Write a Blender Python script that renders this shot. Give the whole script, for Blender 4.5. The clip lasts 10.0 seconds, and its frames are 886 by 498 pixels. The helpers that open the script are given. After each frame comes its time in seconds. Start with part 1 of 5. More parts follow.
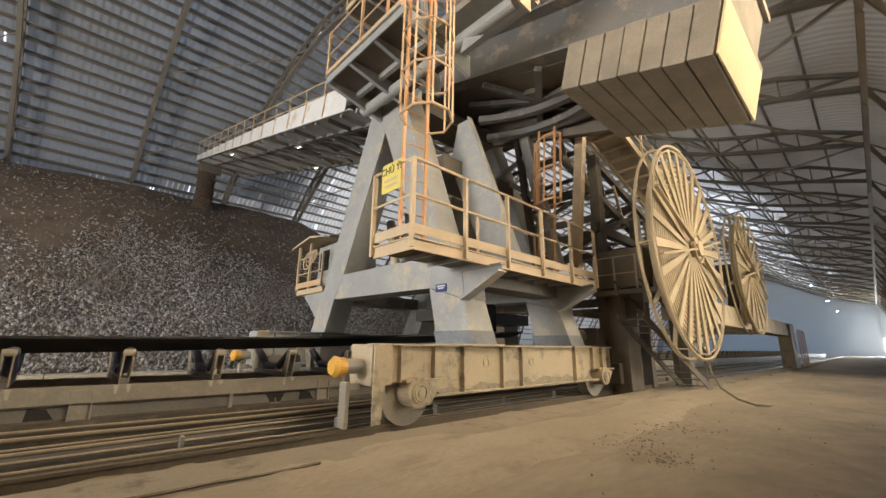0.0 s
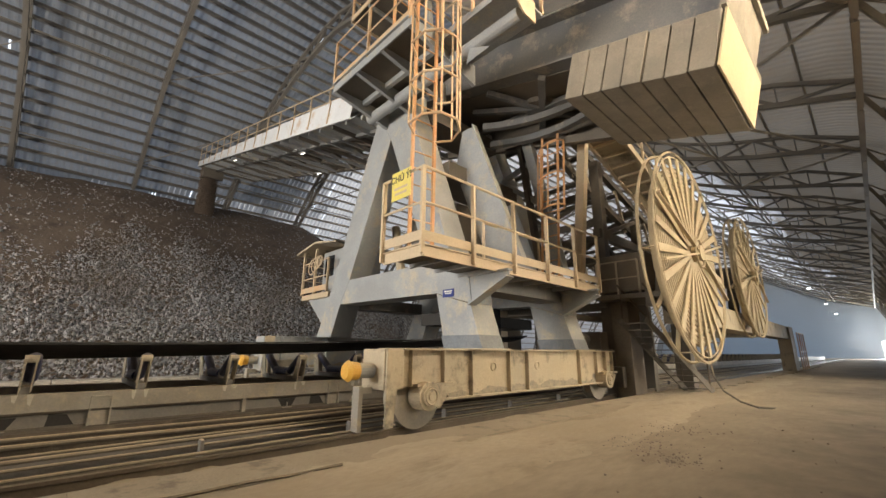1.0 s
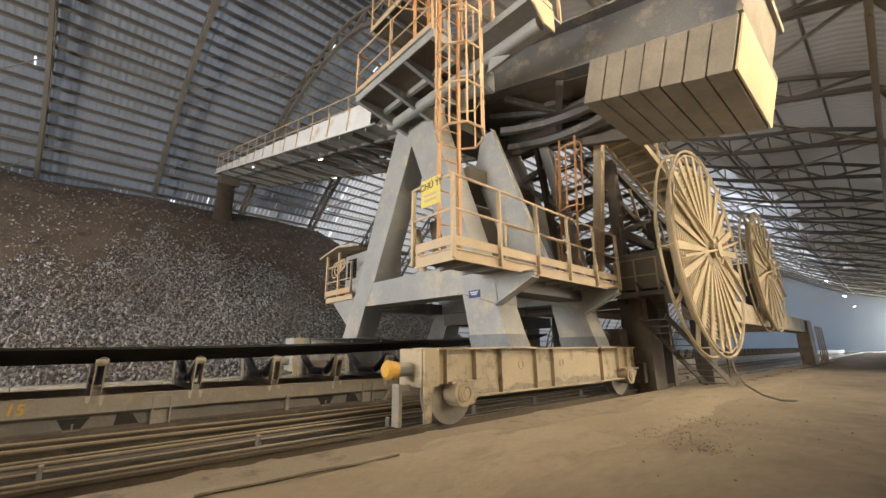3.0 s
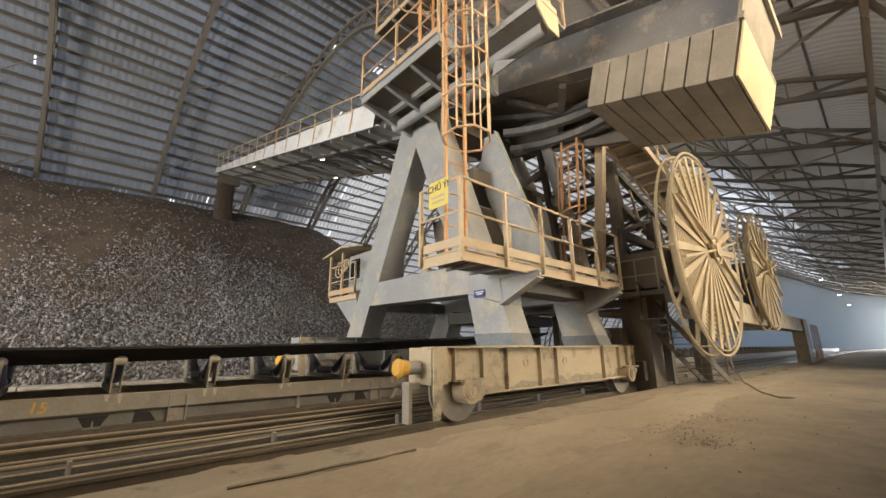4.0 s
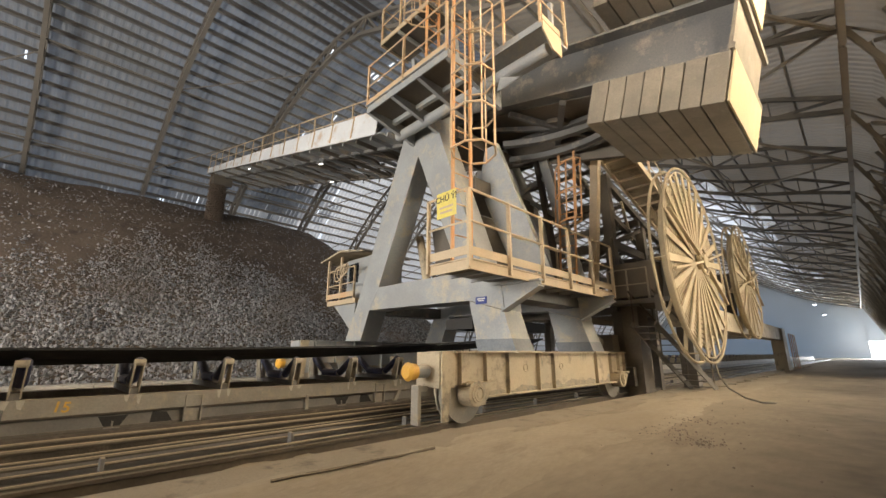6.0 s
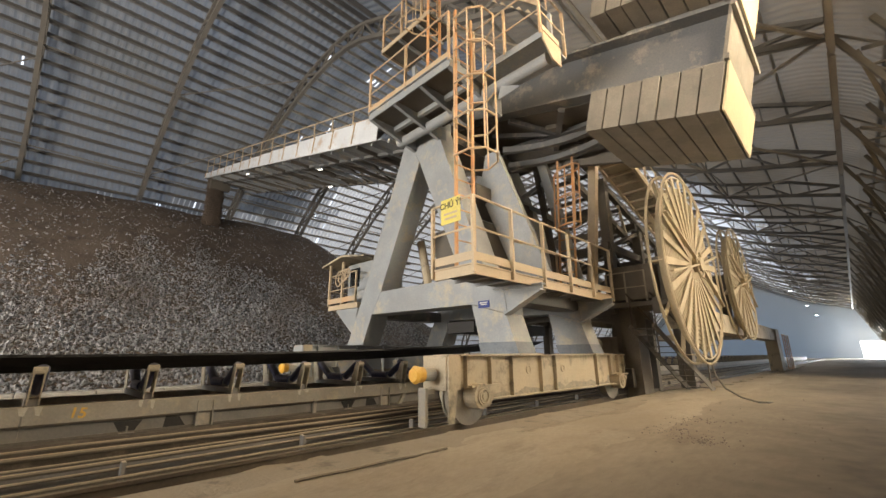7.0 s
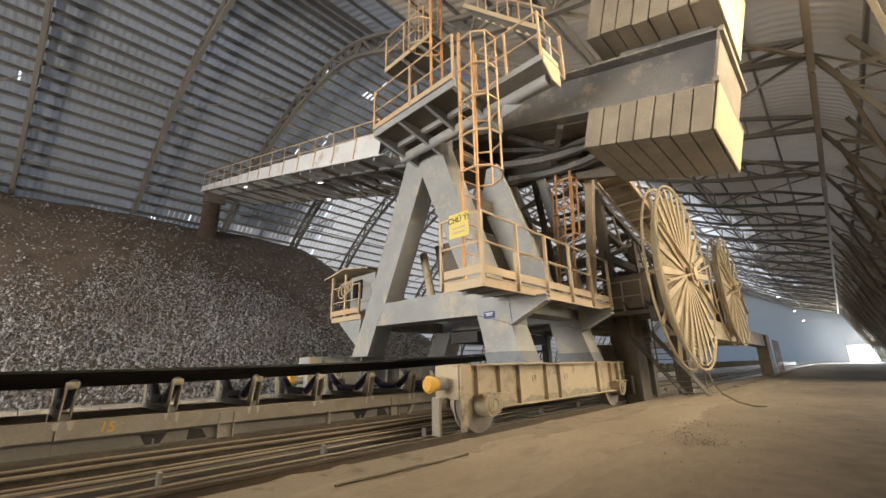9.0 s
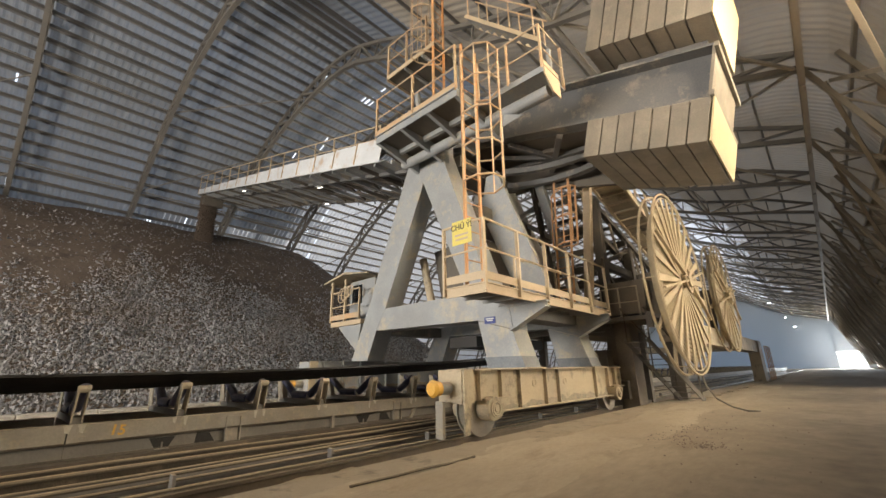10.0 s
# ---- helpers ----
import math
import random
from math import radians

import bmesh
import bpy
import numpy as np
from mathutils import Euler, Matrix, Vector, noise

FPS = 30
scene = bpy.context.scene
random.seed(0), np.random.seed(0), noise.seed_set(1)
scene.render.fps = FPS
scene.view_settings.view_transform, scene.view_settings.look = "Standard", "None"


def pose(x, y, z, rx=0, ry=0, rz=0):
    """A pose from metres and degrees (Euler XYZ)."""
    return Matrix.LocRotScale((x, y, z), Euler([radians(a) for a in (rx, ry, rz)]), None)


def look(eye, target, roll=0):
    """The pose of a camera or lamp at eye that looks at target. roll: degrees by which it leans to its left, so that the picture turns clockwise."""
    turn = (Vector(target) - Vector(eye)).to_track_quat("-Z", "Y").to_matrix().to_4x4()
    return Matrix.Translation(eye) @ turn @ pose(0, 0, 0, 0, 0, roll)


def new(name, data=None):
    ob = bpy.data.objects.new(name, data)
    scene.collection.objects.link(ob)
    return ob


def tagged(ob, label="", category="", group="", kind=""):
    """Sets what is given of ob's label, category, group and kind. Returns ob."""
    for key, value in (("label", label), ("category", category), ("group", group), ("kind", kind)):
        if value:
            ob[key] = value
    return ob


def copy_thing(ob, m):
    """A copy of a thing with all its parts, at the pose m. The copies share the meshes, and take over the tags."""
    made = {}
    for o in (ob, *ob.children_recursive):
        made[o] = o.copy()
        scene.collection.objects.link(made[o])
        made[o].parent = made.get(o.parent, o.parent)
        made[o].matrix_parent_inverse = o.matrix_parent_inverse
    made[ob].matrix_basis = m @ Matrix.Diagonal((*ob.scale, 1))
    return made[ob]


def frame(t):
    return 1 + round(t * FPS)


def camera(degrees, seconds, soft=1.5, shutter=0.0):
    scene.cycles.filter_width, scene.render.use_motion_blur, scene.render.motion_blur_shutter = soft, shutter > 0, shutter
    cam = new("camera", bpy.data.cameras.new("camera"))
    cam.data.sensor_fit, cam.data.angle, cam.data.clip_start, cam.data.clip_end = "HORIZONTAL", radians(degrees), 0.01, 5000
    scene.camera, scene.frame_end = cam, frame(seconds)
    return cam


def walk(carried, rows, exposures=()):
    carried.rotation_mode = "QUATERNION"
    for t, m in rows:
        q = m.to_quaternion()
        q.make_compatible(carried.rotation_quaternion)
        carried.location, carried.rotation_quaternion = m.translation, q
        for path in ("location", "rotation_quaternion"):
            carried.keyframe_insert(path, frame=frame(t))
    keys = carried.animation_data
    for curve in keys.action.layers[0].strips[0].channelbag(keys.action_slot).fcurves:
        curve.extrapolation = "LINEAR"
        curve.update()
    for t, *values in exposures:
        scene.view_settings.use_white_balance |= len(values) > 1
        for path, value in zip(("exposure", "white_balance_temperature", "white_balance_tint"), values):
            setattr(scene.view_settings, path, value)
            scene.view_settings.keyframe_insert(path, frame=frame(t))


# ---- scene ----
cam = camera(95.7, 10.0)
METRES, EYE, TILT, LEAN, TURN = 2.2, 0.98, 13.6, -0.7, 46.5
ROWS = [
    (0.0, 0.0, 0.0, 0.0, 0.0, 0.0, -0.0),
    (0.5, -0.0364, -0.0297, 0.0089, -0.25, 0.4, 0.02),
    (1.0, -0.0719, -0.0606, 0.0167, -0.17, 0.56, 0.17),
    (1.5, -0.1105, -0.0927, 0.0246, 0.24, 0.64, 0.52),
    (2.0, -0.1487, -0.1275, 0.0342, 0.72, 0.65, 0.94),
    (2.5, -0.1849, -0.1623, 0.0426, 1.12, 0.55, 1.32),
    (4.0, -0.2982, -0.2611, 0.0666, 0.7, 0.31, 1.36),
    (4.5, -0.3379, -0.2917, 0.0757, -0.0, 0.4, 0.96),
    (5.0, -0.3769, -0.3223, 0.0826, -0.45, 0.55, 0.53),
    (5.5, -0.4151, -0.3537, 0.0916, -0.84, 0.7, 0.26),
    (7.0, -0.529, -0.4557, 0.1179, -1.78, 1.32, 0.62),
    (7.5, -0.5652, -0.4845, 0.1246, -2.06, 1.68, 0.88),
    (8.0, -0.6015, -0.5175, 0.1327, -2.28, 2.03, 1.09),
    (8.5, -0.637, -0.5448, 0.1409, -2.58, 2.38, 1.2),
    (9.0, -0.6748, -0.5762, 0.1483, -2.92, 2.67, 1.2),
    (9.5, -0.7125, -0.6068, 0.1562, -3.43, 3.04, 1.05),
    (10.0, -0.7518, -0.6375, 0.1641, -3.72, 3.28, 0.85),
]
walk(cam, [(t, pose(0, 0, EYE, TILT, LEAN, TURN) @ pose(METRES * x, METRES * y, METRES * z, 90 + pitch, roll, yaw)) for t, x, y, z, yaw, pitch, roll in ROWS])

# ---- light ----
scene.view_settings.exposure = 0.56
world = bpy.data.worlds.new("daylight")
world.use_nodes = True
scene.world = world
wn = world.node_tree.nodes
sky = wn.new("ShaderNodeTexSky")
sky.sky_type = "NISHITA"
sky.sun_disc = False
sky.sun_elevation, sky.sun_rotation = radians(50), radians(200)
world.node_tree.links.new(sky.outputs[0], wn["Background"].inputs[0])
wn["Background"].inputs[1].default_value = 0.15


def lamp(name, kind, energy, colour, m, **more):
    data = bpy.data.lights.new(name, kind)
    data.energy, data.color = energy, colour
    if kind == "AREA":
        data.shape, data.size, data.size_y = "RECTANGLE", more["size"], more["size_y"]
        data.spread = radians(more.get("spread", 180))
    else:
        data.angle = more["angle"]
    ob = new(name, data)
    ob.matrix_world = m
    return tagged(ob, kind="structure")


lamp("sun", "SUN", 4.2, (1, 0.94, 0.85), look((-10, -30, 60), (-20, 10, 0)), angle=radians(0.6))
# added fill lamps in assumed, unseen openings: behind the camera and under the eaves
lamp("fill_gable", "AREA", 5200, (1.0, 0.92, 0.83), look((-10.5, -21.5, 3.4), (-10.5, 10, 2.9)), size=13, size_y=5.6)
lamp("fill_eaves", "AREA", 1700, (1.0, 0.82, 0.59), look((4.0, 5.5, 9.2), (-9, 6.2, 6.8)), size=7.5, size_y=3.0, spread=120)
lamp("daylight_gateway", "AREA", 6500, (0.92, 0.96, 1.0), look((3.1, 121.5, 1.9), (-4, 60, 8)), size=4.0, size_y=3.2)

# tall slits between the torn sheets of the side wall
for y in (13.0, 21.0):
    lamp("daylight_slit", "AREA", 520, (1.0, 0.88, 0.70), look((4.85, y, 4.2), (-4, y - 3, 3.2)), size=0.35, size_y=5.0, spread=130)


# ---- materials ----
def ramp_mix(nt, fac, a, b):
    n = nt.nodes.new("ShaderNodeMix")
    n.data_type = "RGBA"
    nt.links.new(fac, n.inputs["Factor"])
    for k, v in (("A", a), ("B", b)):
        s = [i for i in n.inputs if i.name == k and i.type == "RGBA"][0]
        if isinstance(v, tuple):
            s.default_value = (*v, 1)
        else:
            nt.links.new(v, s)
    return [o for o in n.outputs if o.type == "RGBA"][0]


def span(nt, value, lo, hi, a=0.0, b=1.0):
    n = nt.nodes.new("ShaderNodeMapRange")
    n.clamp = True
    nt.links.new(value, n.inputs[0])
    for i, v in zip((1, 2, 3, 4), (lo, hi, a, b)):
        n.inputs[i].default_value = v
    return n.outputs[0]


def noise_of(nt, vec, scale, detail=4, rough=0.55):
    n = nt.nodes.new("ShaderNodeTexNoise")
    n.inputs["Scale"].default_value, n.inputs["Detail"].default_value = scale, detail
    n.inputs["Roughness"].default_value = rough
    nt.links.new(vec, n.inputs["Vector"])
    return n.outputs["Fac"]


def arith(nt, op, a, b):
    n = nt.nodes.new("ShaderNodeMath")
    n.operation = op
    for s, v in zip(n.inputs, (a, b)):
        if isinstance(v, (int, float)):
            s.default_value = v
        else:
            nt.links.new(v, s)
    return n.outputs[0]


def surface(name, base, second, scale=1.5, rough=0.7, metal=0.0, dust=None, settle=0.0, veil=0.0, bump=0.15, fine=30.0,
            stain=None, stretch=(1, 1, 1)):
    """Painted, rusted or dusty surface: two-tone wear, a veil of dust, more of it settled on what faces up."""
    m = bpy.data.materials.new(name)
    m.use_nodes = True
    nt = m.node_tree
    bsdf = nt.nodes["Principled BSDF"]
    geo = nt.nodes.new("ShaderNodeNewGeometry")
    mapping = nt.nodes.new("ShaderNodeMapping")
    mapping.inputs["Scale"].default_value = stretch
    nt.links.new(geo.outputs["Position"], mapping.inputs["Vector"])
    vec = mapping.outputs[0]
    big, small = noise_of(nt, vec, scale), noise_of(nt, vec, fine, 3)
    col = ramp_mix(nt, span(nt, big, 0.38, 0.62), base, second)
    if dust:
        sep = nt.nodes.new("ShaderNodeSeparateXYZ")
        nt.links.new(geo.outputs["Normal"], sep.inputs[0])
        up = span(nt, sep.outputs[2], 0.15, 0.8, 0, settle)
        cover = arith(nt, "ADD", up, span(nt, noise_of(nt, vec, scale * 1.3, 5), 0.35, 0.65, veil * 0.4, veil))
        cover = arith(nt, "MINIMUM", cover, 0.95)
        col = ramp_mix(nt, cover, col, dust)
    if stain:
        col = ramp_mix(nt, span(nt, noise_of(nt, vec, scale * 2.3, 6, 0.7), 0.53, 0.66, 0, 0.85), col, stain)
    grain = ramp_mix(nt, span(nt, small, 0.3, 0.7, 0, 0.35), col, tuple(0.6 * c for c in base))
    nt.links.new(grain, bsdf.inputs["Base Color"])
    bsdf.inputs["Metallic"].default_value = metal
    nt.links.new(span(nt, big, 0.3, 0.7, rough - 0.08, min(rough + 0.1, 1.0)), bsdf.inputs["Roughness"])
    b = nt.nodes.new("ShaderNodeBump")
    b.inputs["Strength"].default_value, b.inputs["Distance"].default_value = bump, 0.02
    nt.links.new(small, b.inputs["Height"])
    nt.links.new(b.outputs[0], bsdf.inputs["Normal"])
    return m


DUST = (0.50, 0.40, 0.26)
STEEL = surface("dusty_grey_steel", (0.33, 0.36, 0.38), (0.27, 0.295, 0.315), 0.9, 0.6, 0, DUST, 0.6, 0.16, stain=(0.50, 0.43, 0.31))
BOGIE = surface("dusty_cream_steel", (0.50, 0.42, 0.29), (0.38, 0.34, 0.26), 0.8, 0.7, 0, DUST, 0.7, 0.55, stain=(0.10, 0.097, 0.086))
CREAM = surface("cream_railing_paint", (0.60, 0.47, 0.31), (0.52, 0.42, 0.29), 2.0, 0.6, 0, DUST, 0.5, 0.45)
ORANGE = surface("dusty_orange_paint", (0.68, 0.27, 0.07), (0.62, 0.36, 0.17), 2.2, 0.55, 0, DUST, 0.5, 0.45)
PEACH = surface("faded_orange_paint", (0.62, 0.38, 0.20), (0.55, 0.44, 0.30), 1.6, 0.6, 0, DUST, 0.5, 0.35)
WHITE = surface("weathered_white_panel", (0.76, 0.79, 0.82), (0.66, 0.69, 0.72), 0.7, 0.6, 0, DUST, 0.5, 0.06, stain=(0.52, 0.36, 0.22))
# also used where a dark tone must stand in for shade
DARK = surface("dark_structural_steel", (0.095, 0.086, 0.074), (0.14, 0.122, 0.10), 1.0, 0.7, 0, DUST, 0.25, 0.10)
GIRDER = surface("blue_grey_girder", (0.10, 0.111, 0.123), (0.135, 0.142, 0.149), 0.8, 0.55, 0, DUST, 0.5, 0.14, stain=(0.34, 0.30, 0.24))
RIBSTEEL = surface("roof_frame_steel", (0.15, 0.145, 0.138), (0.20, 0.19, 0.17), 0.6, 0.7, 0, DUST, 0.55, 0.16)
# dusty roof steel again, paler: the light on the braces is in the colour
BRACE = surface("lit_dusty_brace_steel", (0.40, 0.36, 0.29), (0.33, 0.30, 0.25), 0.8, 0.7, 0, DUST, 0.5, 0.25)
COLUMN = surface("dusty_column_steel", (0.24, 0.21, 0.165), (0.19, 0.166, 0.13), 0.9, 0.7, 0, DUST, 0.5, 0.3)
# oily dirt, darkened further so that its colour carries the trench's shade
TRENCH = surface("oily_shaded_trench_dirt", (0.07, 0.057, 0.042), (0.12, 0.097, 0.07), 1.4, 0.95, bump=0.8, fine=12, stain=(0.17, 0.135, 0.094))
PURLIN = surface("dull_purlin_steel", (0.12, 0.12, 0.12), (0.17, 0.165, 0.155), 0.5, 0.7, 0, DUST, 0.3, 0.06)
# paler copy for the far purlins: dust, and far brightness put into the colour
FARPURLIN = surface("pale_far_purlin", (0.36, 0.345, 0.315), (0.29, 0.28, 0.26), 0.5, 0.8, 0, DUST, 0.4, 0.15)
PIPING = surface("dust_lined_pipe_steel", (0.15, 0.13, 0.10), (0.10, 0.088, 0.068), 1.2, 0.7, 0, DUST, 0.9, 0.1)
CONC = surface("cast_concrete", (0.42, 0.36, 0.27), (0.34, 0.29, 0.215), 1.2, 0.9, 0, (0.36, 0.285, 0.19), 0.4, 0.4, bump=0.6, stain=(0.16, 0.13, 0.095))
LIME = surface("pale_lime_dust", (0.60, 0.56, 0.48), (0.48, 0.44, 0.37), 2.5, 0.95, bump=0.6, fine=16, stain=(0.36, 0.32, 0.26))
RUST = surface("worn_rail_steel", (0.07, 0.055, 0.042), (0.11, 0.085, 0.06), 2.0, 0.55, 0.3, DUST, 0.3, 0.12)
BELTING = surface("black_rubber", (0.012, 0.012, 0.012), (0.02, 0.019, 0.018), 2, 0.6, 0, (0.2, 0.16, 0.11), 0.25, 0.05)
ROLLER = surface("navy_roller_steel", (0.025, 0.04, 0.12), (0.035, 0.042, 0.09), 3, 0.45, 0, DUST, 0.25, 0.08)
YELLOW = surface("yellow_paint", (0.80, 0.42, 0.03), (0.72, 0.40, 0.06), 3, 0.5, 0, DUST, 0.3, 0.15)
SIGNYEL = surface("yellow_sign_paint", (0.78, 0.66, 0.12), (0.72, 0.60, 0.16), 3, 0.5, 0, DUST, 0.2, 0.2)
BLUE = surface("blue_sign_enamel", (0.03, 0.05, 0.22), (0.04, 0.06, 0.2), 3, 0.4)
LETTER = surface("white_lettering", (0.7, 0.7, 0.66), (0.62, 0.62, 0.58), 4, 0.6)
INK = surface("dark_lettering", (0.10, 0.09, 0.05), (0.14, 0.12, 0.06), 4, 0.7)
RUBBER = surface("cable_rubber", (0.05, 0.045, 0.04), (0.09, 0.08, 0.06), 3, 0.7, 0, DUST, 0.25, 0.1)
REELMAT = surface("dust_caked_reel_steel", (0.44, 0.355, 0.22), (0.36, 0.295, 0.185), 1.5, 0.75, 0, DUST, 0.5, 0.5)
REELCABLE = surface("dusty_wound_cable", (0.45, 0.38, 0.25), (0.36, 0.30, 0.2), 2.5, 0.8, 0, DUST, 0.3, 0.5)
PLATE = surface("conveyor_side_plate", (0.22, 0.213, 0.20), (0.175, 0.168, 0.157), 1.3, 0.7, 0, DUST, 0.75, 0.10, stain=(0.25, 0.225, 0.185))
GLASS = bpy.data.materials.new("dark_window_glass")
GLASS.use_nodes = True
GLASS.node_tree.nodes["Principled BSDF"].inputs["Base Color"].default_value = (0.02, 0.025, 0.03, 1)
GLASS.node_tree.nodes["Principled BSDF"].inputs["Roughness"].default_value = 0.08


def glow(name, colour, strength):
    m = bpy.data.materials.new(name)
    m.use_nodes = True
    b = m.node_tree.nodes["Principled BSDF"]
    b.inputs["Emission Color"].default_value = (*colour, 1)
    b.inputs["Emission Strength"].default_value = strength
    return m


LAMPGLOW = glow("lamp_lens", (0.75, 0.88, 1.0), 20)
TUBEGLOW = glow("fluorescent_tube", (1.0, 0.92, 0.8), 4)
DAYGLOW = glow("bright_daylight", (0.9, 0.96, 1.0), 2.6)


def sheet_material(name, pale, dull, dirt, through_tint, lo, hi):
    """Thin translucent roofing: daylight outside makes it glow, sheet by sheet."""
    m = bpy.data.materials.new(name)
    m.use_nodes = True
    nt = m.node_tree
    out = nt.nodes["Material Output"]
    geo = nt.nodes.new("ShaderNodeNewGeometry")
    mp = nt.nodes.new("ShaderNodeMapping")
    mp.inputs["Scale"].default_value = (1, 0.8, 1)
    nt.links.new(geo.outputs["Position"], mp.inputs[0])
    v = mp.outputs[0]
    n1, n2 = noise_of(nt, v, 0.16, 5, 0.65), noise_of(nt, v, 2.2, 3)
    col = ramp_mix(nt, span(nt, n1, 0.35, 0.65), pale, dull)
    col = ramp_mix(nt, span(nt, n2, 0.45, 0.75, 0, 0.5), col, dirt)
    diff = nt.nodes.new("ShaderNodeBsdfDiffuse")
    nt.links.new(col, diff.inputs[0])
    tr = nt.nodes.new("ShaderNodeBsdfTranslucent")
    tr.inputs[0].default_value = through_tint
    mix = nt.nodes.new("ShaderNodeMixShader")
    nt.links.new(span(nt, n1, 0.35, 0.7, lo, hi), mix.inputs[0])
    nt.links.new(diff.outputs[0], mix.inputs[1])
    nt.links.new(tr.outputs[0], mix.inputs[2])
    nt.links.new(mix.outputs[0], out.inputs[0])
    return m


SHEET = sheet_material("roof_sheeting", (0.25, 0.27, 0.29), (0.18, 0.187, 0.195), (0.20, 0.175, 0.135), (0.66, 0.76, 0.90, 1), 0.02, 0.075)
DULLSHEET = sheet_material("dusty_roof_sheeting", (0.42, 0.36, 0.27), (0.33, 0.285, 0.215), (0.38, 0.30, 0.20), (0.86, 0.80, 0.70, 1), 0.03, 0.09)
# two brighter copies of the sheeting: roof light and haze put into tone
PALESHEET = sheet_material("lit_roof_sheeting", (0.42, 0.45, 0.48), (0.34, 0.36, 0.38), (0.32, 0.29, 0.24), (0.80, 0.84, 0.90, 1), 0.09, 0.15)
BRIGHTSHEET = sheet_material("bright_lit_roof_sheeting", (0.44, 0.47, 0.50), (0.36, 0.38, 0.40), (0.34, 0.31, 0.26), (0.88, 0.87, 0.85, 1), 0.26, 0.40)


# sheeting made very translucent: its brightness stands in for haze at the far end
def haze_gable():
    m = SHEET.copy()
    m.name = "haze_bright_sheeting"
    for n in m.node_tree.nodes:
        if n.type == "MIX_SHADER":
            for l in list(n.inputs[0].links):
                m.node_tree.links.remove(l)
            n.inputs[0].default_value = 0.7
        if n.type == "BSDF_TRANSLUCENT":
            n.inputs[0].default_value = (0.84, 0.87, 0.90, 1)
    return m


GABLE = haze_gable()


def clear_sheet():
    m = bpy.data.materials.new("clear_roof_light")
    m.use_nodes = True
    nt = m.node_tree
    tr = nt.nodes.new("ShaderNodeBsdfTranslucent")
    tr.inputs[0].default_value = (0.8, 0.86, 0.92, 1)
    nt.links.new(tr.outputs[0], nt.nodes["Material Output"].inputs[0])
    return m


CLEAR = clear_sheet()


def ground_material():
    """Beige dust beside the rails; shade towards the side wall is painted darker."""
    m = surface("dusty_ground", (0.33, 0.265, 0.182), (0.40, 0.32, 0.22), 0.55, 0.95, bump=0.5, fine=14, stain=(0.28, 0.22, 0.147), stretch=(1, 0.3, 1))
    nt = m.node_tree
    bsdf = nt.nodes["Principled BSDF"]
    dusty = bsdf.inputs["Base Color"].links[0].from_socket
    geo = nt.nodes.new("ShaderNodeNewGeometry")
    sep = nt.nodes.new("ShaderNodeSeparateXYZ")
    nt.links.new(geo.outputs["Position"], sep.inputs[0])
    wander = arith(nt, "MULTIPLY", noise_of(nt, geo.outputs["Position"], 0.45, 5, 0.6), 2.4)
    # shade near the wall put into the colour, its edge broken by noise
    side_shade = span(nt, arith(nt, "ADD", sep.outputs[0], wander), -1.0, 1.1, 0, 0.94)
    # dark brown tones of that painted shade
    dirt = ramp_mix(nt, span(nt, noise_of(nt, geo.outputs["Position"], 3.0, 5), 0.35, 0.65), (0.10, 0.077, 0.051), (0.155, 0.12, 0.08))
    nt.links.new(ramp_mix(nt, side_shade, dusty, dirt), bsdf.inputs["Base Color"])
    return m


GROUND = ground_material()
# drifted dust, paler than the floor also to stand in for light there
DRIFT = surface("lit_drifted_dust", (0.46, 0.375, 0.26), (0.38, 0.305, 0.208), 0.8, 0.95, bump=0.6, fine=22, stain=(0.30, 0.24, 0.165), stretch=(1, 0.4, 1))


def stone_material(name, dark, light, brown):
    m = bpy.data.materials.new(name)
    m.use_nodes = True
    nt = m.node_tree
    geo = nt.nodes.new("ShaderNodeNewGeometry")
    c = ramp_mix(nt, span(nt, geo.outputs["Random Per Island"], 0, 1), dark, light)
    tint = noise_of(nt, geo.outputs["Position"], 0.35, 4)
    c = ramp_mix(nt, span(nt, tint, 0.45, 0.7, 0, 0.6), c, brown)
    nt.links.new(c, nt.nodes["Principled BSDF"].inputs["Base Color"])
    nt.nodes["Principled BSDF"].inputs["Roughness"].default_value = 0.85
    return m


STONE = stone_material("crushed_stone", (0.075, 0.075, 0.079), (0.40, 0.40, 0.405), (0.19, 0.16, 0.135))
FINES = surface("brown_fines", (0.155, 0.118, 0.09), (0.20, 0.155, 0.12), 0.5, 0.95, bump=1.0, fine=9, stain=(0.10, 0.08, 0.064))


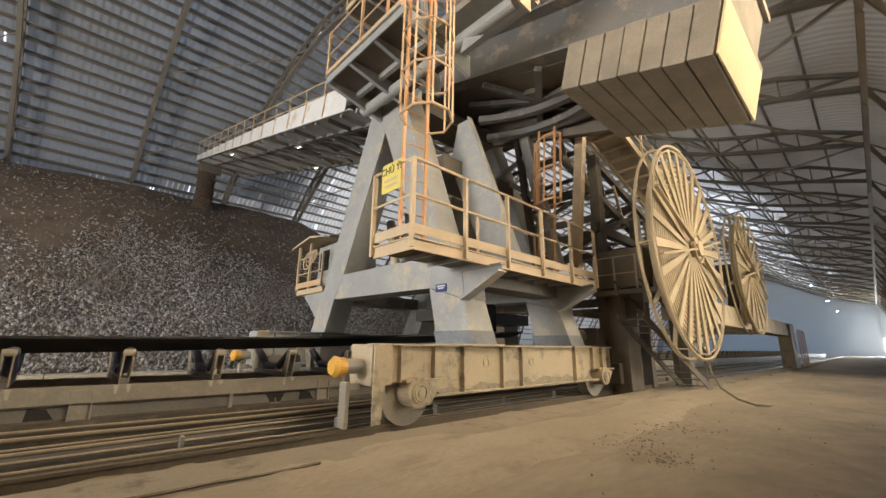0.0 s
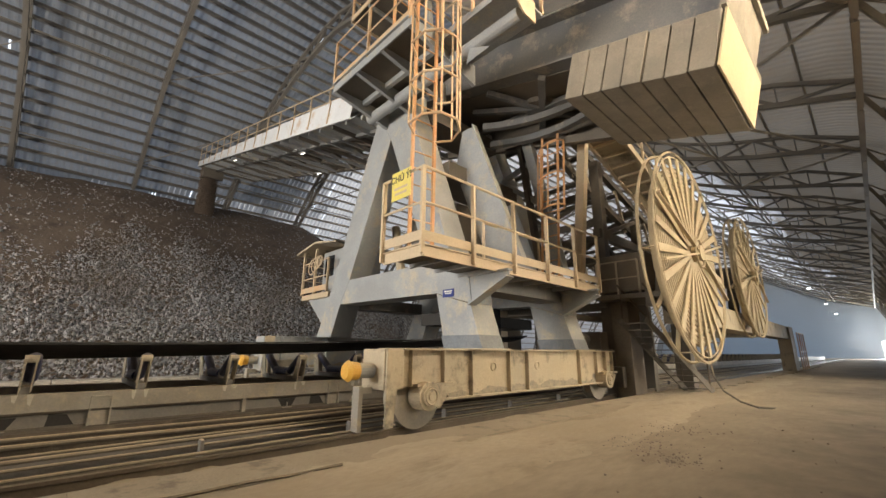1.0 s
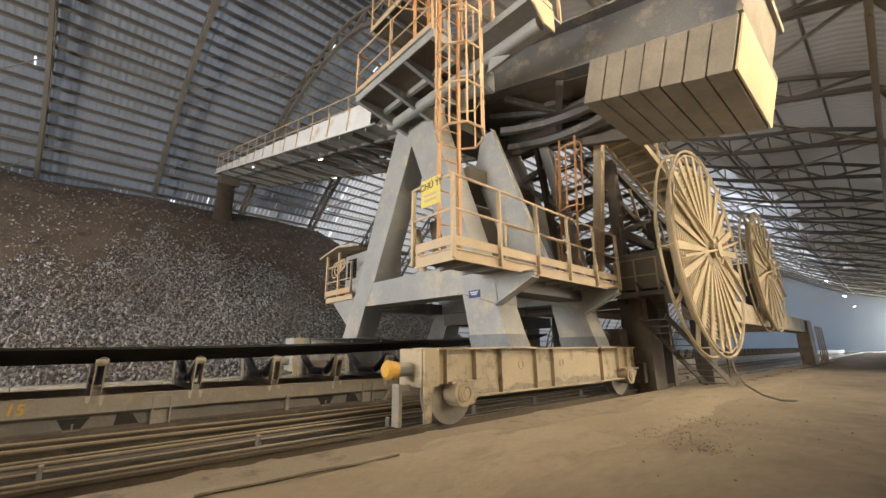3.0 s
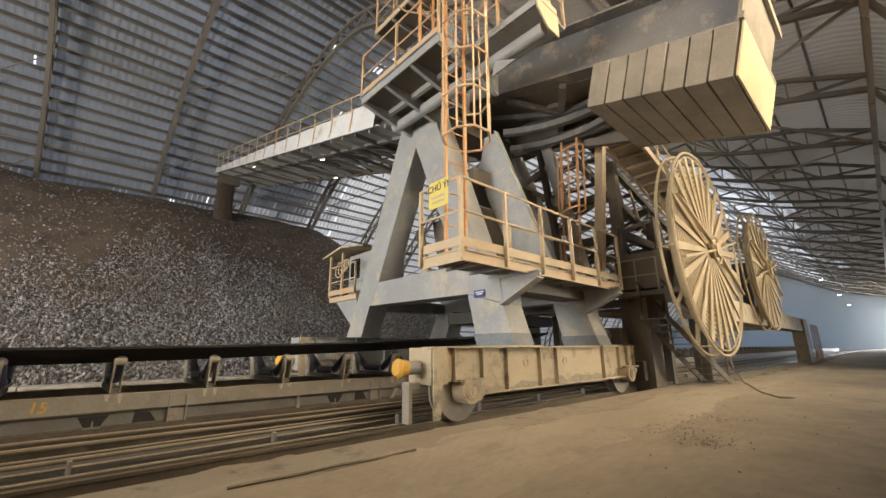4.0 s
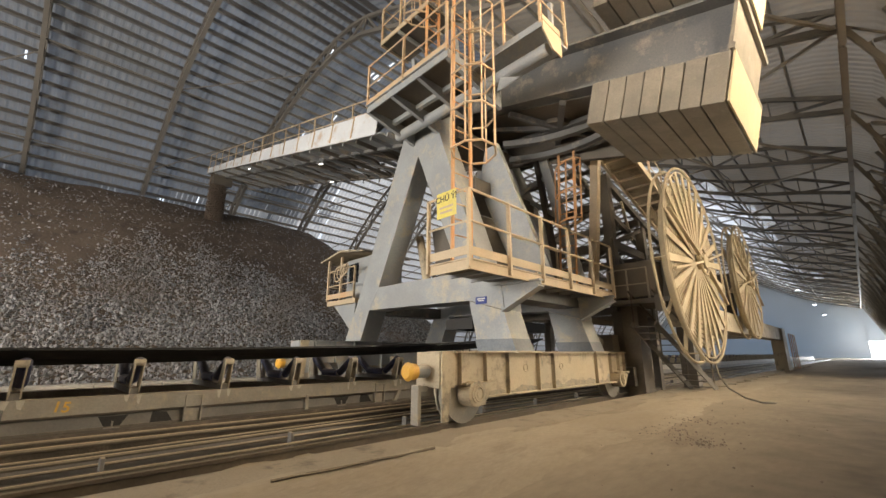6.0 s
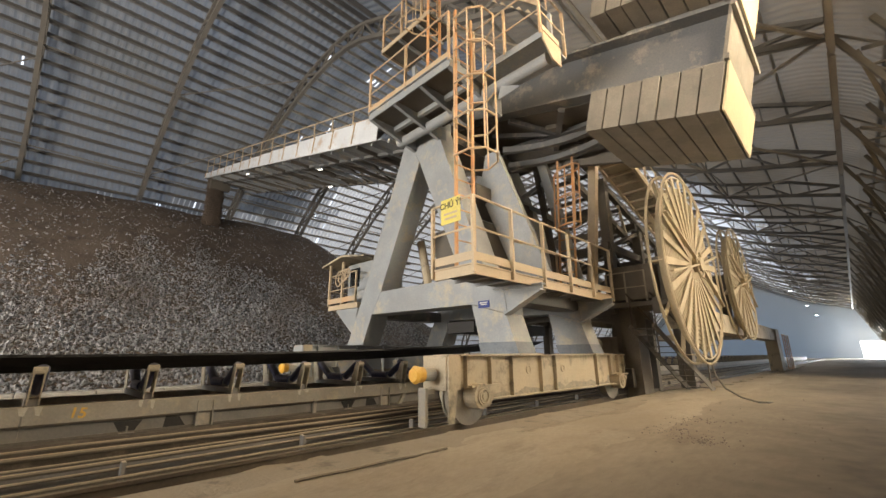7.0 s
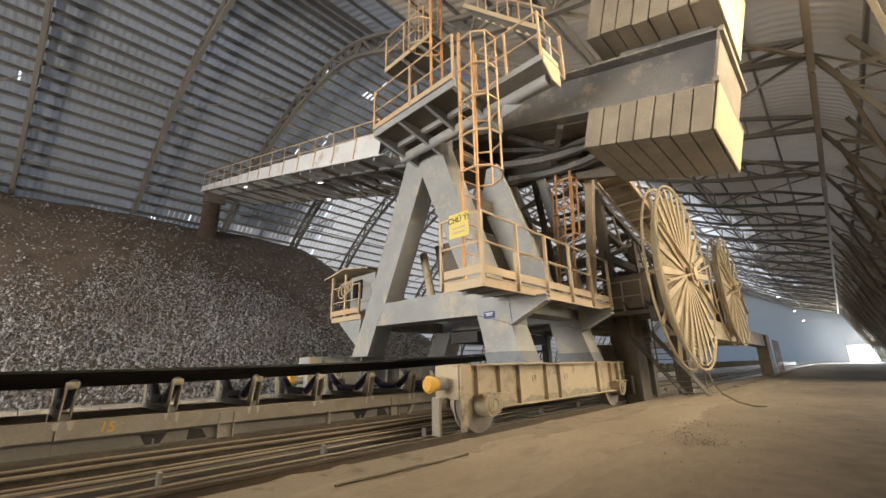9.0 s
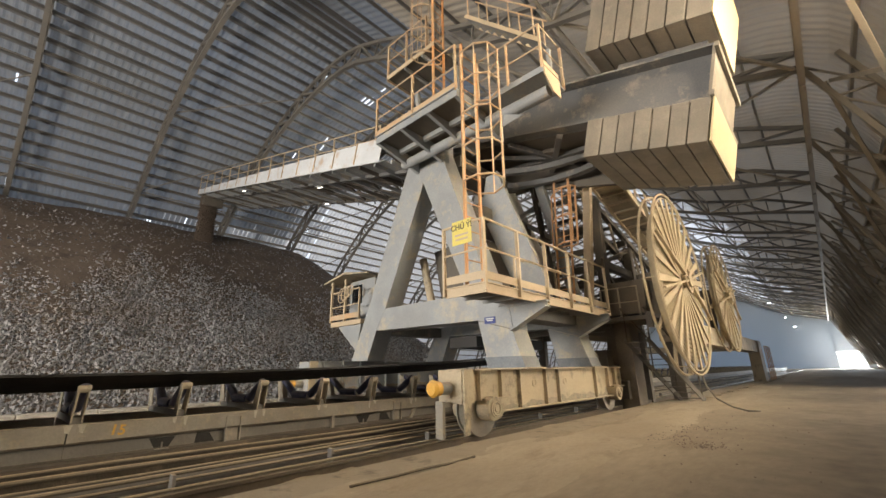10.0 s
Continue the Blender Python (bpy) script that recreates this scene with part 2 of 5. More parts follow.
# ---- mesh building ----
class Shape:
    """Collects solids into one mesh."""

    def __init__(self):
        self.v, self.f = [], []

    def add(self, verts, faces):
        o = len(self.v)
        self.v += [tuple(p) for p in verts]
        self.f += [tuple(i + o for i in q) for q in faces]
        return self

    def box(self, lo, hi):
        (a, b, c), (d, e, g) = lo, hi
        return self.add([(a, b, c), (d, b, c), (d, e, c), (a, e, c), (a, b, g), (d, b, g), (d, e, g), (a, e, g)],
                        [(0, 3, 2, 1), (4, 5, 6, 7), (0, 1, 5, 4), (1, 2, 6, 5), (2, 3, 7, 6), (3, 0, 4, 7)])

    def beam(self, p, q, w, h=None, up=(0, 0, 1)):
        h = h or w
        p, q = Vector(p), Vector(q)
        d = (q - p).normalized()
        s = d.cross(Vector(up))
        s = s.normalized() if s.length > 1e-4 else Vector((1, 0, 0))
        n = s.cross(d)
        c = [s * x * w / 2 + n * y * h / 2 for x, y in ((-1, -1), (1, -1), (1, 1), (-1, 1))]
        return self.add([p + k for k in c] + [q + k for k in c],
                        [(0, 1, 2, 3), (7, 6, 5, 4), (0, 4, 5, 1), (1, 5, 6, 2), (2, 6, 7, 3), (3, 7, 4, 0)])

    def ibeam(self, p, q, w, h, t=0.03, up=(0, 0, 1)):
        p, q, u = Vector(p), Vector(q), Vector(up)
        d = (q - p).normalized()
        n = d.cross(u).normalized().cross(d)
        self.beam(p + n * (h - t) / 2, q + n * (h - t) / 2, w, t, up)
        self.beam(p - n * (h - t) / 2, q - n * (h - t) / 2, w, t, up)
        return self.beam(p, q, t, h - 2 * t, up)

    def tube(self, p, q, r, n=8, r2=None):
        p, q = Vector(p), Vector(q)
        r2 = r if r2 is None else r2
        d = (q - p).normalized()
        s = d.cross(Vector((0, 0, 1)))
        s = s.normalized() if s.length > 1e-4 else Vector((1, 0, 0))
        k = d.cross(s)
        ring = [s * math.cos(math.tau * i / n) + k * math.sin(math.tau * i / n) for i in range(n)]
        return self.add([p + c * r for c in ring] + [q + c * r2 for c in ring],
                        [tuple(range(n)), tuple(range(2 * n - 1, n - 1, -1))] + [(i, i + n, (i + 1) % n + n, (i + 1) % n) for i in range(n)])

    def path(self, pts, r, n=6, flat=None):
        """One connected tube (or bar: flat = half-widths) along a line of points."""
        pts = [Vector(p) for p in pts]
        vs, fs = [], []
        for i, p in enumerate(pts):
            d = (pts[min(i + 1, len(pts) - 1)] - pts[max(i - 1, 0)]).normalized()
            ref = Vector((0, 0, 1)) if abs(d.z) < 0.9 else Vector((0, 1, 0))
            if flat:
                ref = Vector((0, 1, 0))
            s = d.cross(ref).normalized()
            k = d.cross(s)
            if flat:
                vs += [p + s * x * flat + k * y * flat for x, y in ((1, 1), (-1, 1), (-1, -1), (1, -1))]
            else:
                vs += [p + (s * math.cos(math.tau * j / n) + k * math.sin(math.tau * j / n)) * r for j in range(n)]
        n = 4 if flat else n
        for i in range(len(pts) - 1):
            fs += [(i * n + j, (i + 1) * n + j, (i + 1) * n + (j + 1) % n, i * n + (j + 1) % n) for j in range(n)]
        fs += [tuple(range(n)), tuple(range(len(vs) - 1, len(vs) - 1 - n, -1))]
        return self.add(vs, fs)

    def prism(self, poly, push):
        """A closed outline pushed along a vector."""
        n, e = len(poly), Vector(push)
        a = [Vector(p) for p in poly]
        return self.add(a + [p + e for p in a], [tuple(range(n)), tuple(range(2 * n - 1, n - 1, -1))] + [(i, i + n, (i + 1) % n + n, (i + 1) % n) for i in range(n)])

    def hoop(self, c, axis_a, axis_b, r, tr, n=40, sides=6):
        """A ring round c in the plane of two unit axes."""
        c, a, b = Vector(c), Vector(axis_a), Vector(axis_b)
        w = a.cross(b)
        vs, fs = [], []
        for i in range(n):
            o = a * math.cos(math.tau * i / n) + b * math.sin(math.tau * i / n)
            for j in range(sides):
                t = math.tau * j / sides
                vs.append(c + o * (r + tr * math.cos(t)) + w * tr * math.sin(t))
        for i in range(n):
            for j in range(sides):
                fs.append((i * sides + j, ((i + 1) % n) * sides + j, ((i + 1) % n) * sides + (j + 1) % sides, i * sides + (j + 1) % sides))
        return self.add(vs, fs)

    def mesh(self, name, bevel=0.0):
        me = bpy.data.meshes.new(name)
        me.from_pydata(self.v, [], self.f)
        bm = bmesh.new()
        bm.from_mesh(me)
        bmesh.ops.recalc_face_normals(bm, faces=bm.faces)
        if bevel:
            bmesh.ops.bevel(bm, geom=[e for e in bm.edges if len(e.link_faces) == 2 and e.calc_face_angle(0) > 0.5], offset=bevel, segments=2, profile=0.6, affect="EDGES")
        bm.to_mesh(me)
        bm.free()
        return me


def thing(name, at, label, category, group=""):
    ob = new(name)
    ob.empty_display_size = 0.2
    ob.location = at
    return tagged(ob, label, category, group)


def part(name, shape, material, parent, label="", bevel=0.0):
    me = shape.mesh(name, bevel)
    me.materials.append(material)
    ob = new(name, me)
    ob.parent = parent
    if parent is not None and parent.type == "EMPTY":
        ob.location = -parent.location
    if label:
        ob["label"] = label
    return ob


def single(name, shape, material, label, category="", group="", kind="", bevel=0.0):
    me = shape.mesh(name, bevel)
    me.materials.append(material)
    return tagged(new(name, me), label, category, group, kind)


def lettering(text, size, m, material, parent, name="lettering"):
    cu = bpy.data.curves.new(name, "FONT")
    cu.body, cu.size, cu.extrude, cu.offset = text, size, 0.002, size * 0.022
    cu.align_x, cu.align_y = "CENTER", "CENTER"
    cu.materials.append(material)
    ob = new(name, cu)
    ob.parent = parent
    ob.matrix_basis = Matrix.Translation(-parent.location) @ m if parent.type == "EMPTY" else m
    return ob


def railing(owner, pts, material, height=1.08, gap=1.15, toe=0.0, r=0.022, post=0.03, mid=(0.5,), posts_mat=None):
    """Handrail along pts (walking line), with posts, one or more lower rails and a toe board."""
    up = Vector((0, 0, height))
    pts = [Vector(p) for p in pts]
    part("top_rail", Shape().path([p + up for p in pts], r), material, owner)
    for k in mid:
        part("mid_rail", Shape().path([p + up * k for p in pts], r * 0.85), material, owner)
    for a, b in zip(pts, pts[1:]):
        n = max(1, round((b - a).length / gap))
        for i in range(n + 1):
            if i == 0 and a is not pts[0]:
                continue
            p = a.lerp(b, i / n)
            part("post", Shape().beam(p, p + up, post * 2, post * 1.4, (b - a).normalized()), posts_mat or material, owner)
        if toe:
            part("toe_board", Shape().beam(a + Vector((0, 0, 0.05 + toe / 2)), b + Vector((0, 0, 0.05 + toe / 2)), 0.012, toe), material, owner)


def caged_ladder(owner, foot, top, half, out, material, cage_from, cage_mat, rad=0.36):
    """Rungs between two stiles along foot-top; half: half-width vector; out: unit vector to the cage's side."""
    foot, top, half, out = Vector(foot), Vector(top), Vector(half), Vector(out)
    for s in (-1, 1):
        part("stile", Shape().beam(foot + half * s, top + half * s, 0.05, 0.06, out), material, owner)
    d = (top - foot)
    n = int(d.length / 0.3)
    for i in range(1, n):
        p = foot + d * i / n
        part("rung", Shape().tube(p - half, p + half, 0.013, 6), material, owner)
    side = half.normalized()
    w = half.length

    def arc(p):
        return [p + side * x * rad + out * (y * rad) for x, y in ((-w / rad, 0.05), (-1.0, 0.55), (-0.85, 1.35), (-0.35, 1.85), (0.35, 1.85), (0.85, 1.35), (1.0, 0.55), (w / rad, 0.05))]

    m = int((d.length - cage_from) / 0.78)
    dn = d.normalized()
    rings = [arc(foot + dn * (cage_from + 0.78 * i)) for i in range(m + 1)]
    for r in rings:
        part("cage_hoop", Shape().path(r, 0.022, 6), cage_mat, owner)
    for k in (1, 2, 3, 4, 5, 6):
        part("cage_bar", Shape().beam(rings[0][k], rings[-1][k], 0.035, 0.01, out), cage_mat, owner)


# ---- the hall ----
Y0, Y1 = -22.0, 128.0
RAIL_X, FAR_RAIL_X = -4.93, -10.9
PROFILE = [(-42.6, 0.0), (-41.6, 3.5), (-39.0, 8.0), (-35.4, 12.1), (-30.9, 15.6), (-26.2, 18.0), (-21.3, 19.1), (-16.6, 19.0), (-12.4, 17.1), (-8.4, 14.9), (-4.6, 13.2), (-1.6, 12.4), (0.9, 11.8), (2.45, 10.6), (3.6, 7.9), (5.2, 4.05), (6.9, 0.0)]
BAY, FRAME_Y = 6.0, 2.1


def side_x(z):
    """Inner face of the side wall, which leans in towards the eaves."""
    return 6.72 - 0.417 * z



def smooth_profile(n):
    pts = [Vector((x, 0, z)) for x, z in PROFILE]
    ln = [0]
    for a, b in zip(pts, pts[1:]):
        ln.append(ln[-1] + (b - a).length)
    out = []
    for i in range(n + 1):
        s = ln[-1] * i / n
        k = min(max(j for j in range(len(ln)) if ln[j] <= s + 1e-6), len(pts) - 2)
        t = (s - ln[k]) / (ln[k + 1] - ln[k])
        p0, p1, p2, p3 = pts[max(k - 1, 0)], pts[k], pts[k + 1], pts[min(k + 2, len(pts) - 1)]
        out.append(0.5 * ((2 * p1) + (p2 - p0) * t + (2 * p0 - 5 * p1 + 4 * p2 - p3) * t * t + (3 * p1 - p0 - 3 * p2 + p3) * t ** 3))
    return out


NP = 78
ARC = smooth_profile(NP)
NORM = []
for i in range(len(ARC)):
    d = ARC[min(i + 1, NP)] - ARC[max(i - 1, 0)]
    NORM.append(Vector((-d.z, 0, d.x)).normalized())


def roof():
    ob = thing("roof", (0, 0, 0), "curved corrugated metal roof with pale translucent sheets", "roof")
    ob["kind"] = "structure"
    ys = np.arange(Y0, Y1 + 0.01, 0.09)
    lift = np.array([0, 0.045, 0.045, 0])[np.arange(len(ys)) % 4]
    v, f = [], []
    for k in range(len(ys)):
        for i in range(NP + 1):
            p = ARC[i] + NORM[i] * float(lift[k])
            v.append((p.x, float(ys[k]), p.z))
    rng = random.Random(5)
    me = bpy.data.meshes.new("sheeting")
    mats = []
    clear = set()
    for _ in range(18):
        j, k0, w = rng.randrange(1, NP - 1), rng.randrange(0, len(ys) - 60), rng.randrange(2, 14)
        if rng.random() < 0.7:
            clear.update((k, j) for k in range(k0, k0 + w) if k % 4 != 2 and rng.random() < 0.6)
    for k0, w, lo, hi, share in ((182, 20, 5, 16, 0.4), (164, 36, 12, 28, 0.01), (281, 32, 9, 20, 0.015), (400, 32, 10, 24, 0.015), (338, 54, 26, 39, 0.012)):
        clear.update((k, j) for k in range(k0, k0 + w) for j in range(lo, hi) if rng.random() < share and k % 4 != 2)
    for k in range(len(ys) - 1):
        for i in range(73):
            w = NP + 1
            # sheets left out, out of view, so the added eaves lamp shines in
            if i > 66 and 1.0 < ys[k] < 10.5:
                continue
            f.append((k * w + i, k * w + i + 1, (k + 1) * w + i + 1, (k + 1) * w + i))
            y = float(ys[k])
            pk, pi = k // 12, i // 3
            # paler towards the foot of the arch: a light gradient set by sheet choice
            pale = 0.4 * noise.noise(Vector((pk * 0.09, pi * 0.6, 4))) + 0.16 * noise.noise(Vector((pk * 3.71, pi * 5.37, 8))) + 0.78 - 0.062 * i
            # paler again with distance, in place of haze
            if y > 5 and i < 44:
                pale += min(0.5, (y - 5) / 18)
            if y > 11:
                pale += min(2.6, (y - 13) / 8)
            # one flank of each ridge brightened as if it caught the light
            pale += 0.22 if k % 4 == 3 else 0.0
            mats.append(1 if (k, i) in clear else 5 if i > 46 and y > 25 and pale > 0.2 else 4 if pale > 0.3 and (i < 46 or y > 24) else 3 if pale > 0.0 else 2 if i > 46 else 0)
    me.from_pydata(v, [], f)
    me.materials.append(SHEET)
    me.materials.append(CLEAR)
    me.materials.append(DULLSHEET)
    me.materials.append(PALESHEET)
    me.materials.append(BRIGHTSHEET)
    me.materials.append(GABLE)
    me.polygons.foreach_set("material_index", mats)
    sh = new("sheeting", me)
    sh.parent = ob
    s, d = Shape(), Shape()
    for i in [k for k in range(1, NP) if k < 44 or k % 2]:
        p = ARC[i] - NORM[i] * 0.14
        # far stretch in the paler copy, near stretch in the dark one
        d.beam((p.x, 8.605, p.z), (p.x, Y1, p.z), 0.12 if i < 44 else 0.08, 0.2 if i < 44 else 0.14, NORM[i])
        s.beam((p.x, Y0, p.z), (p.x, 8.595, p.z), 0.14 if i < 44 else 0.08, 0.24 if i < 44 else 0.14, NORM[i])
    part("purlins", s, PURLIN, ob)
    part("purlins", d, FARPURLIN, ob, "dusty purlins made paler for the bright far roof")


roof()


NODES = [i for i in range(0, NP + 1, 2) if ARC[i].x < 0.3]


def hung(i, drop):
    """A point under the roof: square to the arch, but plumb where the roof runs flat to the side wall."""
    plumb = min(1.0, max(0.0, (ARC[i].x + 10) / 5))
    n = NORM[i].lerp(Vector((0, 0, 1)), plumb).normalized()
    return ARC[i] - n * drop


def arch_truss(y):
    ob = thing("arch_truss", (ARC[0].x, y, 0), "dark steel lattice arch carrying the curved roof", "roof truss", "roof arches")
    out = [hung(i, 0.3) for i in NODES] + [Vector((1.15, 0, 11.0))]
    inn = [hung(i, 1.25) for i in NODES] + [Vector((1.15, 0, 10.4))]
    a, b, c = Shape(), Shape(), Shape()
    at = Vector((0, y, 0))
    a.path([p + at for p in out], 0.08, flat=0.085)
    b.path([p + at for p in inn], 0.09, flat=0.10)
    for i in range(len(out) - 1):
        c.beam((out if i % 2 else inn)[i] + at, (inn if i % 2 else out)[i + 1] + at, 0.11, 0.11, (0, 1, 0))
        c.beam(out[i] + at, inn[i] + at, 0.06, 0.06, (0, 1, 0))
    part("outer_chord", a, RIBSTEEL, ob)
    part("inner_chord", b, RIBSTEEL, ob)
    part("lacing", c, RIBSTEEL, ob)
    return ob


RIB_Y = [FRAME_Y + BAY * k for k in range(-3, 21)]
first = arch_truss(RIB_Y[0])
for y in RIB_Y[1:]:
    copy_thing(first, Matrix.Translation((ARC[0].x, y, 0)))


def inner(i, y, drop=1.2):
    p = hung(i, drop) if i else Vector((1.1, 0, 10.4))
    return Vector((p.x, y, p.z))


def bracing():
    """Diagonal and straight ties between the arches, and crossed ties under the low side of the roof."""
    ob = thing("roof_bracing", (0, 0, 24), "thin steel cross ties between the roof arches", "bracing")
    edge, mid, deep = 0, NODES[-3], NODES[-6]
    for k, (ya, yb) in enumerate(zip(RIB_Y, RIB_Y[1:])):
        for i in (12, 20, 28):
            p0, q0 = inner(i, ya, 1.15), inner(i + 7, yb, 1.15)
            if (k + i) % 2:
                part("diagonal_tie", Shape().tube(p0, q0, 0.04, 5), RIBSTEEL, ob)
            part("straight_tie", Shape().tube(p0, inner(i, yb, 1.15), 0.045, 5), RIBSTEEL, ob)
        if ya < 0:
            continue
        odd = k % 2
        for a, b in ((edge, mid), (mid, deep)):
            p, q = (inner(a, ya), inner(b, yb)) if odd else (inner(b, ya), inner(a, yb))
            part("crossed_tie", Shape().beam(p, q, 0.10, 0.10), BRACE, ob, "dusty angle-iron tie in a pale, lit tone")
        p, q = inner(mid, ya), inner(mid, yb)
        part("long_tie", Shape().beam(p, q, 0.09, 0.09), BRACE, ob)
        if odd:
            part("hanger", Shape().beam(inner(mid, ya), inner(mid, yb, 0.3), 0.05, 0.05), BRACE, ob)


bracing()


def sheet_ground():
    s = Shape()
    xs = sorted(set([-600, -200, -80, -50, -4.02, -4.0] + [-4 + 8.3 * i / 50 for i in range(51)] + [8, 30, 200, 600]))
    ys = sorted(set([-600, -200, -60] + [-22 + 60 * i / 150 for i in range(151)] + [45, 55, 70, 100, 140, 250, 600]))
    for x in xs:
        for y in ys:
            z = 0.0
            if x <= -4.02:
                z = -0.24
            elif -3.3 < x < 6 and -22 < y < 38:
                z = 0.02 * noise.noise(Vector((x * 0.6, y * 0.35, 3))) + 0.012 * noise.noise(Vector((x * 2.5, y * 1.6, 7))) - 0.02
            s.v.append((x, y, z))
    m = len(ys)
    for i in range(len(xs) - 1):
        for j in range(m - 1):
            s.f.append((i * m + j, (i + 1) * m + j, (i + 1) * m + j + 1, i * m + j + 1))
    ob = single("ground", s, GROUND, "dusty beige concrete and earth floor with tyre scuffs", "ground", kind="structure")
    for p in ob.data.polygons:
        p.use_smooth = True


sheet_ground()


def rail_beds():
    rng = random.Random(2)
    s = Shape()
    y = Y0
    while y < Y1:
        ln = 2.45
        s.box((-4.02, y, -0.25), (-3.36 + rng.uniform(-0.01, 0.01), y + ln - 0.003, 0.010 + rng.uniform(-0.001, 0.001)))
        y += ln
    single("kerb", s, CONC, "long dusty concrete kerb along the rail trench", "kerb", kind="structure")
    lump = Shape()
    for i in range(24):
        yy = 13.5 + i * 1.25
        lump.box((-3.3, yy, -0.03), (-3.08, yy + 0.26, 0.045))
    single("kerb_blocks", lump, CONC, "small concrete blocks along the kerb", "block", kind="stuff", bevel=0.015)
    for nm, x in (("rail", RAIL_X), ("rail", FAR_RAIL_X)):
        s = Shape().prism([(x + a, Y0, b) for a, b in ((-0.075, -0.24), (0.075, -0.24), (0.075, -0.215), (0.012, -0.205), (0.012, -0.13), (0.038, -0.12), (0.036, -0.09), (-0.036, -0.09), (-0.038, -0.12), (-0.012, -0.13), (-0.012, -0.205), (-0.075, -0.215))], (0, Y1 - Y0, 0))
        single(nm, s, RUST, "worn crane rail lying in the trench", "rail", "crane rails", "structure")
    # pipes and cables along the trench
    for x, z, r in ((-5.36, -0.15, 0.018), (-5.55, -0.10, 0.016), (-5.72, -0.06, 0.022), (-5.92, -0.05, 0.016), (-6.2, -0.01, 0.026), (-6.42, 0.02, 0.02)):
        pts = [(x + 0.02 * math.sin(k * 1.7 + x * 9), Y0 + 3 * k, z + 0.012 * math.sin(k * 2.1 + x * 5)) for k in range(36)]
        single("pipe", Shape().path(pts, r, 8), PIPING, "dusty pipe running along the conveyor", "pipe", "trench pipes")
    single("ledge", Shape().prism([(-6.80, Y0, -0.24), (-6.56, Y0, -0.24), (-6.56, Y0, 0.03), (-6.60, Y0, 0.055), (-6.80, Y0, 0.055)], (0, 110, 0)), TRENCH, "dusty ledge along the foot of the conveyor", "ledge", kind="structure")
    single("cable_channel", Shape().prism([(-6.16, Y0, -0.24), (-5.90, Y0, -0.24), (-5.90, Y0, -0.10), (-5.93, Y0, -0.10), (-5.93, Y0, -0.2), (-6.13, Y0, -0.2), (-6.13, Y0, -0.10), (-6.16, Y0, -0.10)], (0, 110, 0)), PLATE, "open steel cable channel in the trench", "channel", kind="structure")
    for k in range(14):
        single("pipe_saddle", Shape().box((-5.50, -6.4 + 1.9 * k, -0.24), (-5.40, -6.36 + 1.9 * k, -0.02)), PLATE, "small steel pipe saddle", "pipe support", "pipe saddles", bevel=0.01)
    s = Shape().path([(-3.39 + 0.007 * k + 0.006 * math.sin(k), 0.12 + 0.15 * k, 0.030 + 0.004 * math.sin(k * 1.3)) for k in range(12)], 0.013, 5)
    single("steel_strip", s, RUST, "thin rusty steel strip set along the kerb", "strip")


rail_beds()


single("trench_bed", Shape().box((-6.8, Y0, -0.3), (-4.03, Y1 - 8, -0.232)), TRENCH, "dark oily dirt in the rail trench, with shade in its tone", "trench", kind="structure")
single("trench_bed_far", Shape().box((-15.2, Y0, -0.3), (-8.3, Y1 - 8, -0.232)), TRENCH, "dark dirt beyond the conveyor", "trench", kind="structure")


def drift(name, x0, x1, y0, y1, base, high, sx, sy, seed, label):
    """Wind-blown dust lying in uneven tongues."""
    s = Shape()
    nx, ny = 26, int((y1 - y0) / 0.07)
    for i in range(nx + 1):
        for j in range(ny + 1):
            x, y = x0 + (x1 - x0) * i / nx, y0 + (y1 - y0) * j / ny
            edge = max(0.0, math.sin(math.pi * i / nx)) ** 0.5
            h = noise.noise(Vector((x * sx, y * sy, seed))) + 0.5 * noise.noise(Vector((x * sx * 3, y * sy * 3, seed + 5))) + 0.2 * noise.noise(Vector((x * 14, y * 12, seed + 9)))
            s.v.append((x, y, base - 0.02 + (0.012 + high * h) * edge - 0.07 * (1 - edge)))
    for i in range(nx):
        for j in range(ny):
            s.f.append((i * (ny + 1) + j, (i + 1) * (ny + 1) + j, (i + 1) * (ny + 1) + j + 1, i * (ny + 1) + j + 1))
    ob = single(name, s, DRIFT, label, "dust", kind="stuff")
    for q in ob.data.polygons:
        q.use_smooth = True


drift("kerb_dust", -4.05, -1.9, -3.9, 26, 0.020, 0.045, 1.6, 0.55, 3, "fine beige dust drifted over the kerb")
drift("trench_dust", -5.9, -4.05, -6, 26, -0.220, 0.095, 1.4, 0.7, 11, "sandy dust lying in the rail trench")


